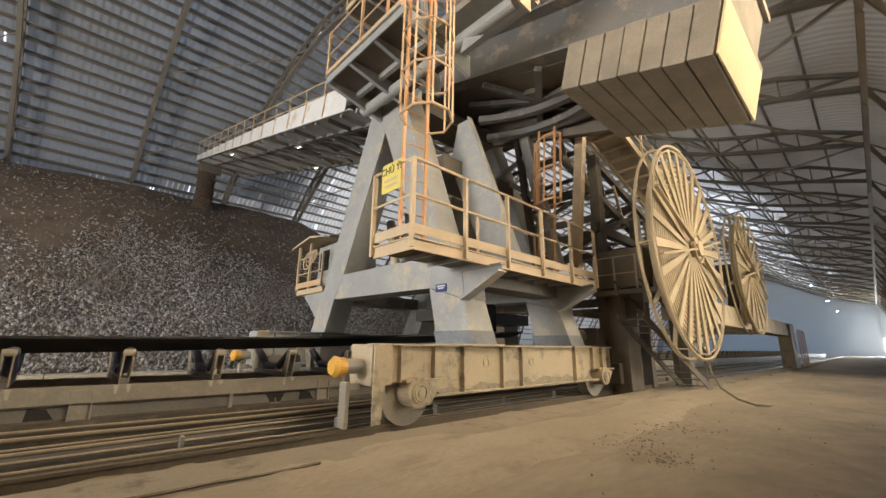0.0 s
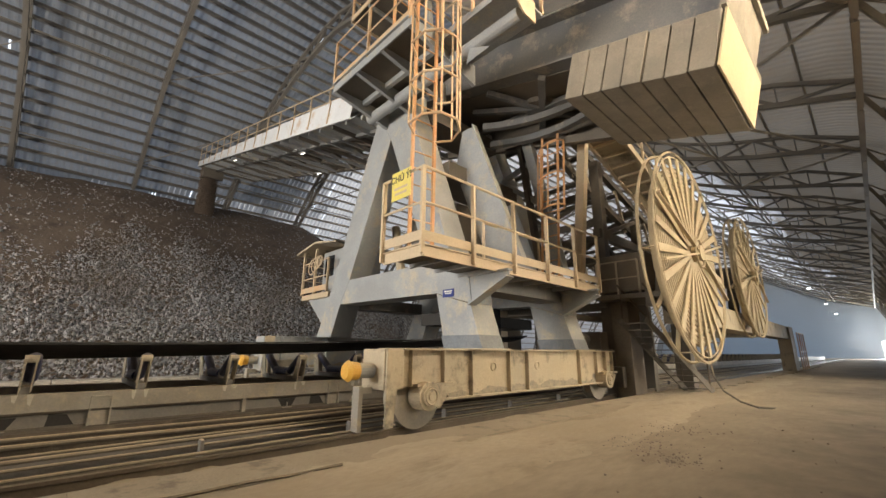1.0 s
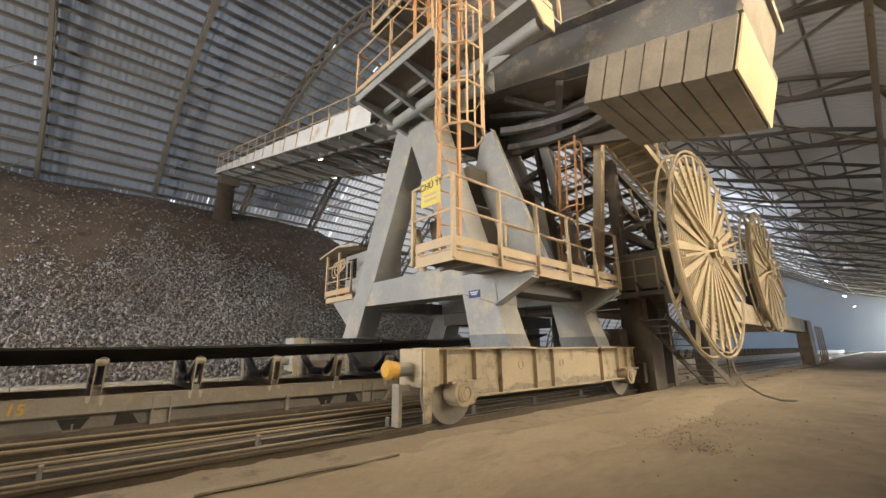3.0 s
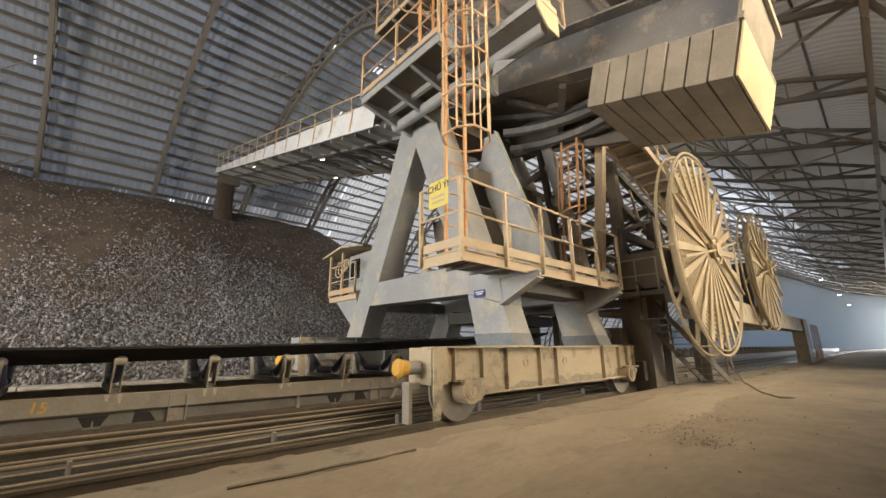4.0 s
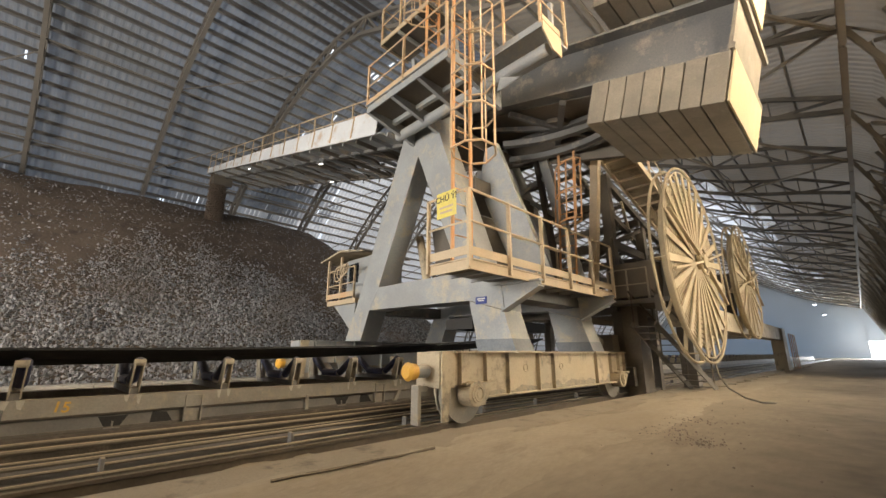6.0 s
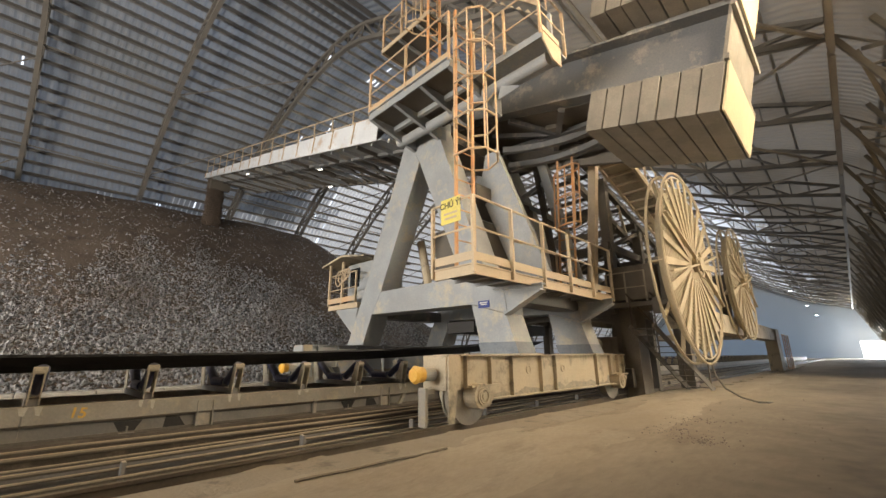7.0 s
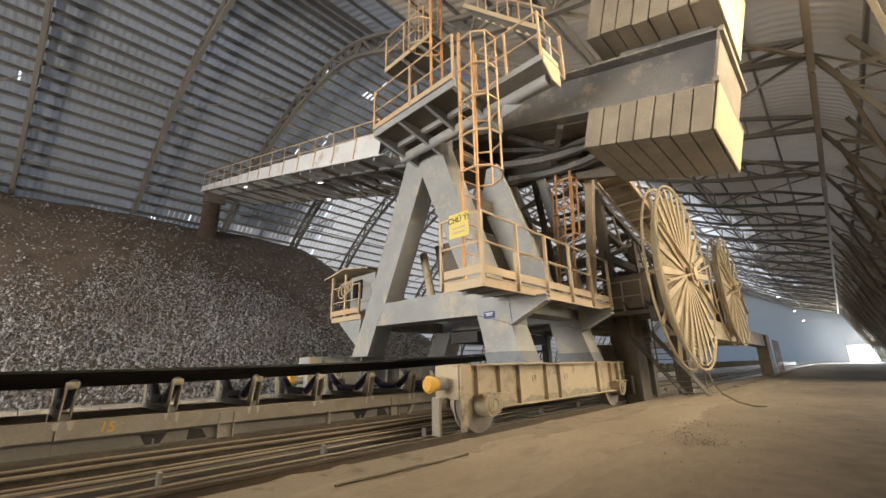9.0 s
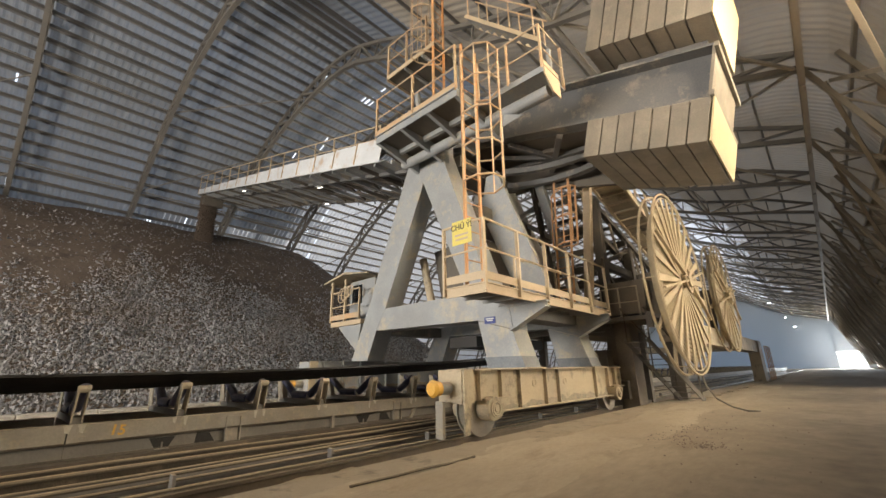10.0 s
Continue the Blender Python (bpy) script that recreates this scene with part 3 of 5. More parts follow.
def rubble(name, boxes, count, size, seed):
    rng = np.random.RandomState(seed)
    v, f = [], []
    for i in range(count):
        (x0, x1), (y0, y1) = boxes[i % len(boxes)]
        c = Vector((rng.normal((x0 + x1) / 2, (x1 - x0) / 3), rng.normal((y0 + y1) / 2, (y1 - y0) / 3), -0.005))
        o = len(v)
        r = size * rng.uniform(0.4, 1.3)
        for dx, dy, dz in ((1, 0, 0), (-1, 0, 0), (0, 1, 0), (0, -1, 0), (0, 0, 0.7), (0, 0, -0.5)):
            v.append((c.x + dx * r * rng.uniform(0.6, 1.2), c.y + dy * r * rng.uniform(0.6, 1.2), c.z + dz * r))
        f += [(o + a, o + b, o + c2) for a, b, c2 in ((0, 2, 4), (2, 1, 4), (1, 3, 4), (3, 0, 4), (2, 0, 5), (1, 2, 5), (3, 1, 5), (0, 3, 5))]
    me = bpy.data.meshes.new(name)
    me.from_pydata(v, [], f)
    me.materials.append(FINES)
    return tagged(new(name, me), "scattered brown crumbs lying on the dusty floor", "crumbs", kind="stuff")


rubble("floor_crumbs", [((-2.3, -1.6), (4.3, 5.2)), ((-1.7, -1.3), (4.0, 4.5)), ((-2.6, -1.6), (5.6, 6.4)), ((-3, 0.5), (3, 9))], 340, 0.013, 4)


def end_walls():
    s = Shape()
    dx0, dx1, dz = 1.0, 5.2, 3.5
    y = Y1 - 6
    s.box((-46, y, 0), (dx0, y + 0.2, 26)).box((dx0, y, dz), (7.2, y + 0.2, 26)).box((dx1, y, 0), (7.2, y + 0.2, dz))
    single("wall_north", s, GABLE, "corrugated far gable wall brightened in place of haze", "wall", kind="structure")
    single("door_1", Shape().box((dx0 - 2, y + 6, -0.2), (dx1 + 3, y + 6.1, 8)), DAYGLOW, "bright daylight beyond the open gateway", "gateway", kind="structure")
    # unseen gable behind the camera, added to shape the light, open in the middle
    s = Shape().box((-46, Y0 - 0.3, 0), (-18, Y0, 26)).box((-18, Y0 - 0.3, 11.5), (7.2, Y0, 26)).box((-4, Y0 - 0.3, 0), (7.2, Y0, 11.5))
    single("wall_south", s, SHEET, "unseen corrugated near gable wall, added to shape light through a wide opening", "wall", kind="structure")


end_walls()


COL_Y = [FRAME_Y + BAY * k for k in range(-3, 20)]


def side_columns():
    """Lattice columns and ties in front of the side wall."""
    def column(y):
        ob = thing("lattice_column", (5.4, y, 0), "dusty steel lattice column leaning in beside the clad side wall", "column", "side columns")
        foot, head = (Vector((5.45, y, 0)), Vector((6.4, y, 0))), (Vector((1.15, y, 10.5)), Vector((2.1, y, 10.5)))
        for a, b in zip(foot, head):
            part("chord", Shape().beam(a, b, 0.15, 0.15, (0, 1, 0)), COLUMN, ob)
        for k in range(7):
            a, b = k / 7, (k + 1) / 7
            part("brace", Shape().beam(foot[0].lerp(head[0], a), foot[1].lerp(head[1], a), 0.06, 0.06, (0, 1, 0)), COLUMN, ob)
            part("brace", Shape().beam(foot[1].lerp(head[1], a), foot[0].lerp(head[0], b), 0.06, 0.06, (0, 1, 0)), COLUMN, ob)
        part("base_plate", Shape().box((5.15, y - 0.25, -0.05), (6.6, y + 0.25, 0.06)), CONC, ob)
        return ob
    c = column(COL_Y[0])
    for y in COL_Y[1:]:
        copy_thing(c, Matrix.Translation((5.4, y, 0)))
    ob = thing("wall_bracing", (1.2, 10, 6), "crossed steel ties between the side columns", "bracing")
    for k, (a, b) in enumerate(zip(COL_Y, COL_Y[1:])):
        if a < 0:
            continue
        part("eaves_beam", Shape().ibeam((1.12, a + 0.08, 9.9), (1.12, b - 0.08, 9.9), 0.16, 0.24, 0.02), BRACE, ob)
        for z in (2.4, 4.6, 6.9, 8.6):
            part("sheeting_rail", Shape().beam((side_x(z) - 0.12, a, z), (side_x(z) - 0.12, b, z), 0.1, 0.1), COLUMN, ob)
        for off, (za, zb) in ((0.95, (6.0, 9.6)), (1.1, (9.6, 6.0)), (0.95, (0.8, 6.0)), (1.1, (6.0, 0.8))):
            part("diagonal", Shape().beam((side_x(za) - off, a, za), (side_x(zb) - off, b, zb), 0.12, 0.12), COLUMN, ob)


side_columns()


def lean(s):
    s.v = [(x - 2.5 + side_x(z), y, z) for x, y, z in s.v]
    return s


def side_cladding():
    rng = random.Random(8)
    ob = thing("wall_east", (6.7, 0, 0), "dark side cladding with bright gaps between torn sheets", "wall")
    ob["kind"] = "structure"
    s = Shape()
    y = 12.0
    while y < Y1 - 8:
        w = rng.uniform(0.8, 1.3)
        z = 0.0
        while z < 7.6:
            h = rng.uniform(1.4, 2.6)
            s.box((2.50, y, z), (2.52, y + w - (rng.uniform(0.03, 0.16) if rng.random() < 0.4 else 0.0), z + h - (rng.uniform(0.03, 0.25) if rng.random() < 0.4 else 0)))
            z += h
        y += w
    lean(s)
    part("cladding", s, DULLSHEET, ob)
    # unseen near stretch of wall, added to keep light off the floor
    part("shading_cladding", lean(Shape().box((2.50, Y0, 0), (2.54, 11.99, 7.7))), DARK, ob)


side_cladding()


# ---- the stockpile ----
CREST_X, CREST_Z = -31.2, 11.0
END_Y = 13.2


def pile_height(x, y):
    slope = 0.747
    across = CREST_Z - abs(x - CREST_X) * slope
    over = max(0.0, y - END_Y)
    d = math.hypot(x - CREST_X, over)
    h = CREST_Z - d * slope if over > 0 else across
    h -= 0.18 * math.exp(-((x - CREST_X) ** 2 + min(over, 3) ** 2) / 1.2)
    lump = 0.28 * noise.noise(Vector((x * 0.25, y * 0.18, 1))) + 0.10 * noise.noise(Vector((x * 0.9, y * 0.7, 5)))
    return max(h + lump, -0.1)


def stockpile():
    s = Shape()
    nx, ny = 110, 260
    xs = [-43 + 27.5 * i / nx for i in range(nx + 1)]
    ys = [-30 + 58 * j / ny for j in range(ny + 1)]
    for x in xs:
        for y in ys:
            s.v.append((x, y, pile_height(x, y) - 0.0))
    for i in range(nx):
        for j in range(ny):
            s.f.append((i * (ny + 1) + j, (i + 1) * (ny + 1) + j, (i + 1) * (ny + 1) + j + 1, i * (ny + 1) + j + 1))
    me = bpy.data.meshes.new("stockpile")
    me.from_pydata(s.v, [], s.f)
    me.materials.append(FINES)
    me.polygons.foreach_set("use_smooth", [True] * len(s.f))
    tagged(new("stockpile", me), "long heap of brown crushed stone fines", "stockpile", kind="stuff")
    rng = np.random.RandomState(3)
    v, f = [], []
    oct_v = np.array([(1, 0, 0), (-1, 0, 0), (0, 1, 0), (0, -1, 0), (0, 0, 1), (0, 0, -1)], float)
    oct_f = ((0, 2, 4), (2, 1, 4), (1, 3, 4), (3, 0, 4), (2, 0, 5), (1, 2, 5), (3, 1, 5), (0, 3, 5))
    made = 0
    while made < 120000:
        x, y = rng.uniform(-31.5, -16.2), rng.uniform(-14, 26)
        z = pile_height(x, y)
        if z < -0.05:
            continue
        patch = noise.noise(Vector((y * 0.16, x * 0.10, 2))) * 2.2 + noise.noise(Vector((y * 0.8, x * 0.12, 9))) * 1.7
        keep = min(1.0, max(0.05, (7.0 - z + patch * 1.5) / 4.5))
        if rng.rand() > keep:
            continue
        r = 0.022 + 0.048 * rng.rand() ** 2.5 * (1.4 - 0.5 * z / 10)
        q = oct_v * r * rng.uniform(0.55, 1.35, (6, 1)) + rng.uniform(-0.3, 0.3, (6, 3)) * r
        a = rng.uniform(0, 6.28)
        ca, sa = math.cos(a), math.sin(a)
        q = np.stack([q[:, 0] * ca - q[:, 2] * sa, q[:, 1], q[:, 0] * sa + q[:, 2] * ca], 1) + (x, y, z + 0.3 * r)
        o = len(v)
        v += q.tolist()
        f += [(o + i, o + j, o + k) for i, j, k in oct_f]
        made += 1
    me = bpy.data.meshes.new("crushed_stones")
    me.from_pydata(v, [], f)
    me.materials.append(STONE)
    tagged(new("crushed_stones", me), "grey crushed stones lying over the flank of the heap", "stones", kind="stuff")
    # falling stream of material under the boom head
    st = Shape()
    for i in range(9000):
        a, q = rng.uniform(0, 6.283), 0.5 * math.sqrt(rng.rand()) + abs(rng.normal(0, 0.05))
        x, y = -29.6 + q * math.cos(a), 5.7 + q * math.sin(a)
        z = rng.uniform(9.6, 13.0)
        r = rng.uniform(0.02, 0.055)
        o = len(st.v)
        st.v += [tuple(p) for p in (oct_v * r * rng.uniform(0.6, 1.3, (6, 1)) + (x, y, z))]
        st.f += [(o + i, o + j, o + k) for i, j, k in oct_f]
    me = bpy.data.meshes.new("falling_stone")
    me.from_pydata(st.v, [], st.f)
    me.materials.append(FINES)
    tagged(new("falling_stone", me), "brown stone pouring from the boom onto the heap", "stone stream", kind="stuff")
    toe = Shape()
    for k in range(40):
        toe.box((-15.9, -24 + 1.6 * k, -0.24), (-15.2, -24 + 1.6 * k + 1.58, 0.10))
    single("toe_wall", toe, LIME, "low pale concrete kerb at the foot of the heap", "kerb wall", kind="structure", bevel=0.02)


stockpile()


# ---- belt conveyor along the rails ----
CX, CN, CF = -7.55, -6.82, -8.28
STRINGER = surface("dusty_stringer_steel", (0.33, 0.31, 0.27), (0.27, 0.252, 0.22), 2.2, 0.7, 0, DUST, 0.7, 0.22, stain=(0.44, 0.37, 0.26))
CPITCH, CY = 1.085, -0.33


def conveyor():
    ob = thing("belt_conveyor", (CX, 4, -0.24), "dusty steel belt conveyor with open roller sets", "conveyor")
    k = 0
    for x, d in ((CN, 1), (CF, -1)):
        y = -21.0
        while y < 100:
            ln = CPITCH * 6
            part("stringer", Shape().prism([(x - 0.07 * d, y, 0.45), (x + 0.05 * d, y, 0.45), (x + 0.05 * d, y, 0.25), (x + 0.02 * d, y, 0.225), (x - 0.07 * d, y, 0.225)], (0, ln - 0.015, 0)), STRINGER, ob)
            part("side_plate", Shape().box((x - 0.03, y, -0.09), (x - 0.01, y + ln - 0.004, 0.224)), PLATE, ob)
            for q in range(3):
                yy = y + ln * (0.1 + 0.33 * q)
                part("leg", Shape().box((x - 0.05, yy, -0.24), (x - 0.012, yy + 0.07, 0.224)), PLATE, ob)
            y += ln
    part("floor_plate", Shape().box((CF, -21, 0.05), (CN, 100, 0.08)), DARK, ob)
    return ob


CONV = conveyor()


BRACKET = surface("olive_bracket_steel", (0.46, 0.41, 0.31), (0.36, 0.32, 0.25), 4, 0.7, 0, DUST, 0.5, 0.25, stain=(0.20, 0.18, 0.14))


def idler_set(y):
    ob = thing("idler_set", (CX, y, 0.45), "troughed roller set with navy rollers on dusty brackets", "idler", "conveyor roller sets")
    part("base_angle", Shape().box((CF - 0.02, y - 0.05, 0.45), (CN + 0.02, y + 0.05, 0.53)), PLATE, ob)
    for x, s in ((CN + 0.02, 1), (CF - 0.02, -1)):
        poly = [(x - 0.16 * s, y - 0.05, 0.5), (x, y - 0.05, 0.5), (x + 0.10 * s, y - 0.05, 0.80), (x + 0.09 * s, y - 0.05, 0.86), (x + 0.03 * s, y - 0.05, 0.88), (x - 0.02 * s, y - 0.05, 0.84)]
        part("bracket", Shape().prism(poly, (0, 0.012, 0)).prism([Vector(p) + Vector((0, 0.09, 0)) for p in poly], (0, 0.012, 0)).beam((x + 0.02 * s, y - 0.05, 0.47), (x + 0.10 * s, y - 0.05, 0.84), 0.03, 0.014, (0, 1, 0)).beam((x + 0.02 * s, y + 0.05, 0.47), (x + 0.10 * s, y + 0.05, 0.84), 0.03, 0.014, (0, 1, 0)).tube((x + 0.07 * s, y - 0.062, 0.845), (x + 0.07 * s, y + 0.062, 0.845), 0.045, 10), BRACKET, ob)
    part("roller", Shape().tube((CX - 0.27, y, 0.60), (CX + 0.27, y, 0.60), 0.066, 12), ROLLER, ob)
    for s in (-1, 1):
        part("roller", Shape().tube((CX + 0.31 * s, y + 0.02, 0.61), (CX + 0.72 * s, y + 0.02, 0.86), 0.066, 12), ROLLER, ob)
        part("inner_bracket", Shape().beam((CX + 0.29 * s, y, 0.5), (CX + 0.29 * s, y, 0.62), 0.03, 0.08), PLATE, ob)
    return ob


one = idler_set(CY)
for k in range(-8, 60):
    if k:
        copy_thing(one, Matrix.Translation((CX, CY + CPITCH * k, 0.45)))


def belt():
    """Troughed belt that lifts off its rollers towards the machine."""
    s = Shape()
    n = 60
    prof = [(-0.80, 0.16), (-0.6, 0.06), (-0.34, -0.03), (0.34, -0.03), (0.6, 0.06), (0.80, 0.16)]
    ys = [-21 + 30.5 * i / n for i in range(n + 1)]
    for y in ys:
        t = (y + 3.5) / 11.5
        z = 0.86 + (0.34 * t * t if t > 0 else -0.0)
        for x, d in prof:
            s.v.append((CX + x, y, z + d * (1 - 0.25 * max(t, 0))))
        for x, d in prof:
            s.v.append((CX + x, y, z + d * (1 - 0.25 * max(t, 0)) - 0.03))
    for i in range(n):
        a, b = i * 12, (i + 1) * 12
        for j in range(5):
            s.f += [(a + j, a + j + 1, b + j + 1, b + j), (a + 6 + j, b + 6 + j, b + 7 + j, a + 7 + j)]
        s.f += [(a, b, b + 6, a + 6), (a + 5, a + 11, b + 11, b + 5)]
    part("belt", s, BELTING, CONV, "black rubber belt lifting off its rollers")


belt()


SIGNPAINT = surface("worn_yellow_brush_paint", (0.80, 0.44, 0.04), (0.62, 0.36, 0.06), 9, 0.7, 0, DUST, 0.3, 0.25)


def conveyor_details():
    for txt, y in (("15", -0.9), ("16", -0.9 + 6 * CPITCH)):
        m = Matrix.Translation((CN + 0.053, y - 0.1, 0.345)) @ pose(0, 0, 0, 90, 6, 90)
        lettering(txt, 0.165, m, SIGNPAINT, CONV, "section_number")
    for y in (0.27, 3.45, 6.7):
        part("channel_post", Shape().box((CN + 0.005, y, -0.05), (CN + 0.07, y + 0.02, 0.40)).box((CN + 0.005, y + 0.2, -0.05), (CN + 0.07, y + 0.22, 0.40)).box((CN + 0.005, y, -0.05), (CN + 0.02, y + 0.22, 0.40)).box((CN + 0.005, y, 0.385), (CN + 0.07, y + 0.22, 0.40)), STRINGER, CONV)
    for y in (2.05, 5.6):
        part("slim_post", Shape().box((CN + 0.005, y, -0.10), (CN + 0.06, y + 0.05, 0.29)), STRINGER, CONV)
        part("diagonal_stay", Shape().beam((CN + 0.03, y + 2.05, 0.30), (CN + 0.03, y + 1.85, -0.02), 0.04, 0.07), STRINGER, CONV)
    for y in (-0.28, 2.97, 6.2):
        # thin black plates on the side plate stand in for the shade in openings
        hole_shade = part("cutout_shade", Shape().prism([(CN - 0.0095, y + 0.17, -0.03), (CN - 0.0095, y + 0.44, -0.03), (CN - 0.0095, y + 0.44, 0.08), (CN - 0.0095, y + 0.36, 0.20), (CN - 0.0095, y + 0.20, 0.22)], (0.006, 0, 0)), BELTING, CONV, "black plate painting the shade inside an opening")
        part("notch_shade", Shape().prism([(CN - 0.0095, y - 0.36, 0.20), (CN - 0.0095, y - 0.06, 0.20), (CN - 0.0095, y - 0.14, 0.06), (CN - 0.0095, y - 0.28, 0.06)], (0.006, 0, 0)), BELTING, CONV, "black tapered plate painting the shade inside an opening")
        part("notch_lip", Shape().beam((CN + 0.01, y - 0.29, 0.055), (CN + 0.01, y - 0.13, 0.055), 0.05, 0.02).beam((CN + 0.005, y - 0.21, 0.06), (CN + 0.005, y - 0.21, 0.14), 0.02, 0.02, (0, 1, 0)), PLATE, CONV)
    rng = random.Random(12)
    for k in range(-3, 9):
        y = CY + CPITCH * k
        for d in (-0.07, 0.06):
            w, h = rng.uniform(0.025, 0.05), rng.uniform(0.05, 0.13)
            part("dust_run", Shape().prism([(CN + 0.051, y + d - w, 0.448), (CN + 0.051, y + d + w, 0.448), (CN + 0.051, y + d + 0.5 * w, 0.448 - h), (CN + 0.051, y + d - 0.4 * w, 0.448 - 0.85 * h)], (0.003, 0, 0)), LIME, CONV, "pale dust run down the stringer")


conveyor_details()


# ---- the stacker: travelling portal ----
FRONT, BACK, DEEP = 5.15, 8.35, 0.6
TOUCHUP = surface("blue_grey_touch_up_paint", (0.10, 0.13, 0.17), (0.17, 0.20, 0.23), 3.0, 0.5, 0, DUST, 0.4, 0.12)
PORTAL = thing("stacker_portal", (-7.8, 7, 1.0), "tall grey steel A-frame portal straddling the conveyor", "stacker")


def portal_frame(y):
    def slab(name, pts, deep=DEEP, y0=y, label=""):
        part(name, Shape().prism([(x, y0, z) for x, z in pts], (0, deep, 0)), STEEL, PORTAL, label, 0.012)
    slab("far_leg", [(-8.16, 7.15), (-7.62, 6.16), (-9.2, 2.74), (-9.6, 2.13), (-9.98, 1.30), (-10.78, 1.30), (-9.97, 2.9)])
    slab("near_leg", [(-8.16, 7.15), (-7.0, 7.1), (-5.42, 2.72), (-6.12, 2.72), (-7.62, 6.16)])
    slab("cross_beam", [(-9.2, 2.74), (-5.42, 2.72), (-4.98, 2.45), (-4.9, 1.8), (-5.82, 2.07), (-9.6, 2.13)], DEEP - 0.01, y + 0.004)
    slab("lower_leg", [(-5.84, 2.07), (-4.92, 1.80), (-4.66, 1.0), (-5.58, 1.0)])
    boot = [(x, y - 0.004, z) for x, z in ((-5.682, 1.25), (-4.735, 1.25), (-4.655, 1.02), (-5.605, 1.02))]
    part("repaint_band", Shape().prism(boot, (0, DEEP + 0.008, 0)), TOUCHUP, PORTAL, "patch of fresh blue-grey paint")
    part("foot_flange", Shape().box((-5.75, y - 0.08, 0.985), (-4.55, y + DEEP + 0.08, 1.02)), BOGIE, PORTAL)
    part("gusset", Shape().prism([(-4.93, y + 0.02, 1.78), (-4.06, y + 0.02, 2.20), (-4.06, y + 0.02, 2.32), (-5.0, y + 0.02, 2.32)], (0, 0.03, 0)).box((-4.98, y - 0.04, 2.30), (-4.04, y + 0.10, 2.33))
         .beam((-4.93, y + 0.03, 1.78), (-4.05, y + 0.03, 2.2), 0.22, 0.03, (0, 0, 1)), STEEL, PORTAL)
    part("apex_head", Shape().box((-8.0, y - 0.05, 6.95), (-7.0, y + DEEP + 0.05, 7.35)), STEEL, PORTAL, bevel=0.02)


portal_frame(FRONT)
portal_frame(BACK)
for x, z in ((-5.25, 2.4), (-10.3, 2.4)):
    part("tie_beam", Shape().box((x - 0.3, FRONT + DEEP, z - 0.3), (x + 0.3, BACK, z + 0.02)), GIRDER, PORTAL, bevel=0.01)
for z in (4.9, 6.6):
    part("tie_beam", Shape().box((-7.6 + 0.24 * (6.6 - z), FRONT + DEEP, z), (-6.7 + 0.35 * (6.6 - z), BACK, z + 0.35)), DARK, PORTAL)
part("leg_gusset", Shape().prism([(-7.3, BACK + 0.05, 5.55), (-6.1, BACK + 0.05, 2.73), (-6.75, BACK + 0.05, 2.73)], (0, 0.4, 0)), STEEL, PORTAL)
part("tail_support", Shape().beam((-5.58, 8.2, 6.45), (-4.80, 8.2, 2.75), 0.26, 0.24, (0, 1, 0)), STEEL, PORTAL, bevel=0.01)
part("tail_support", Shape().beam((-5.82, 8.2, 6.45), (-5.35, 8.2, 2.75), 0.12, 0.2, (0, 1, 0)), DARK, PORTAL)
part("tail_brace", Shape().beam((-6.5, 8.22, 5.55), (-5.2, 8.22, 4.55), 0.14, 0.1, (0, 1, 0)), STEEL, PORTAL)
part("tail_brace", Shape().beam((-6.5, 8.22, 5.55), (-5.55, 8.22, 5.85), 0.12, 0.1, (0, 1, 0)), STEEL, PORTAL)
part("web_plate", Shape().prism([(-6.25, 6.35, 6.3), (-5.85, 6.35, 6.3), (-4.55, 6.35, 2.75), (-5.45, 6.35, 2.75), (-6.5, 6.35, 5.3)], (0, 0.06, 0)), STEEL, PORTAL, bevel=0.008)
part("web_stiffener", Shape().beam((-5.84, 6.33, 6.3), (-4.56, 6.33, 2.8), 0.03, 0.16, (0, 1, 0)), STEEL, PORTAL)
part("stay_pipe", Shape().tube((-8.35, 6.2, 2.9), (-8.75, 6.25, 4.3), 0.12, 12), BOGIE, PORTAL)
part("name_plate", Shape().box((-5.64, FRONT - 0.012, 1.97), (-5.34, FRONT - 0.004, 2.12)), BLUE, PORTAL, "small blue enamel plate with white bars")
for k, w in ((0.07, 0.22), (0.03, 0.16)):
    part("plate_bar", Shape().box((-5.49 - w / 2, FRONT - 0.016, 2.01 + k - 0.012), (-5.49 + w / 2, FRONT - 0.013, 2.01 + k + 0.012)), LETTER, PORTAL)


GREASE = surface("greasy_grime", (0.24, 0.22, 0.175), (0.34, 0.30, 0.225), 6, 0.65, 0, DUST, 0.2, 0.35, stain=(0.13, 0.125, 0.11))


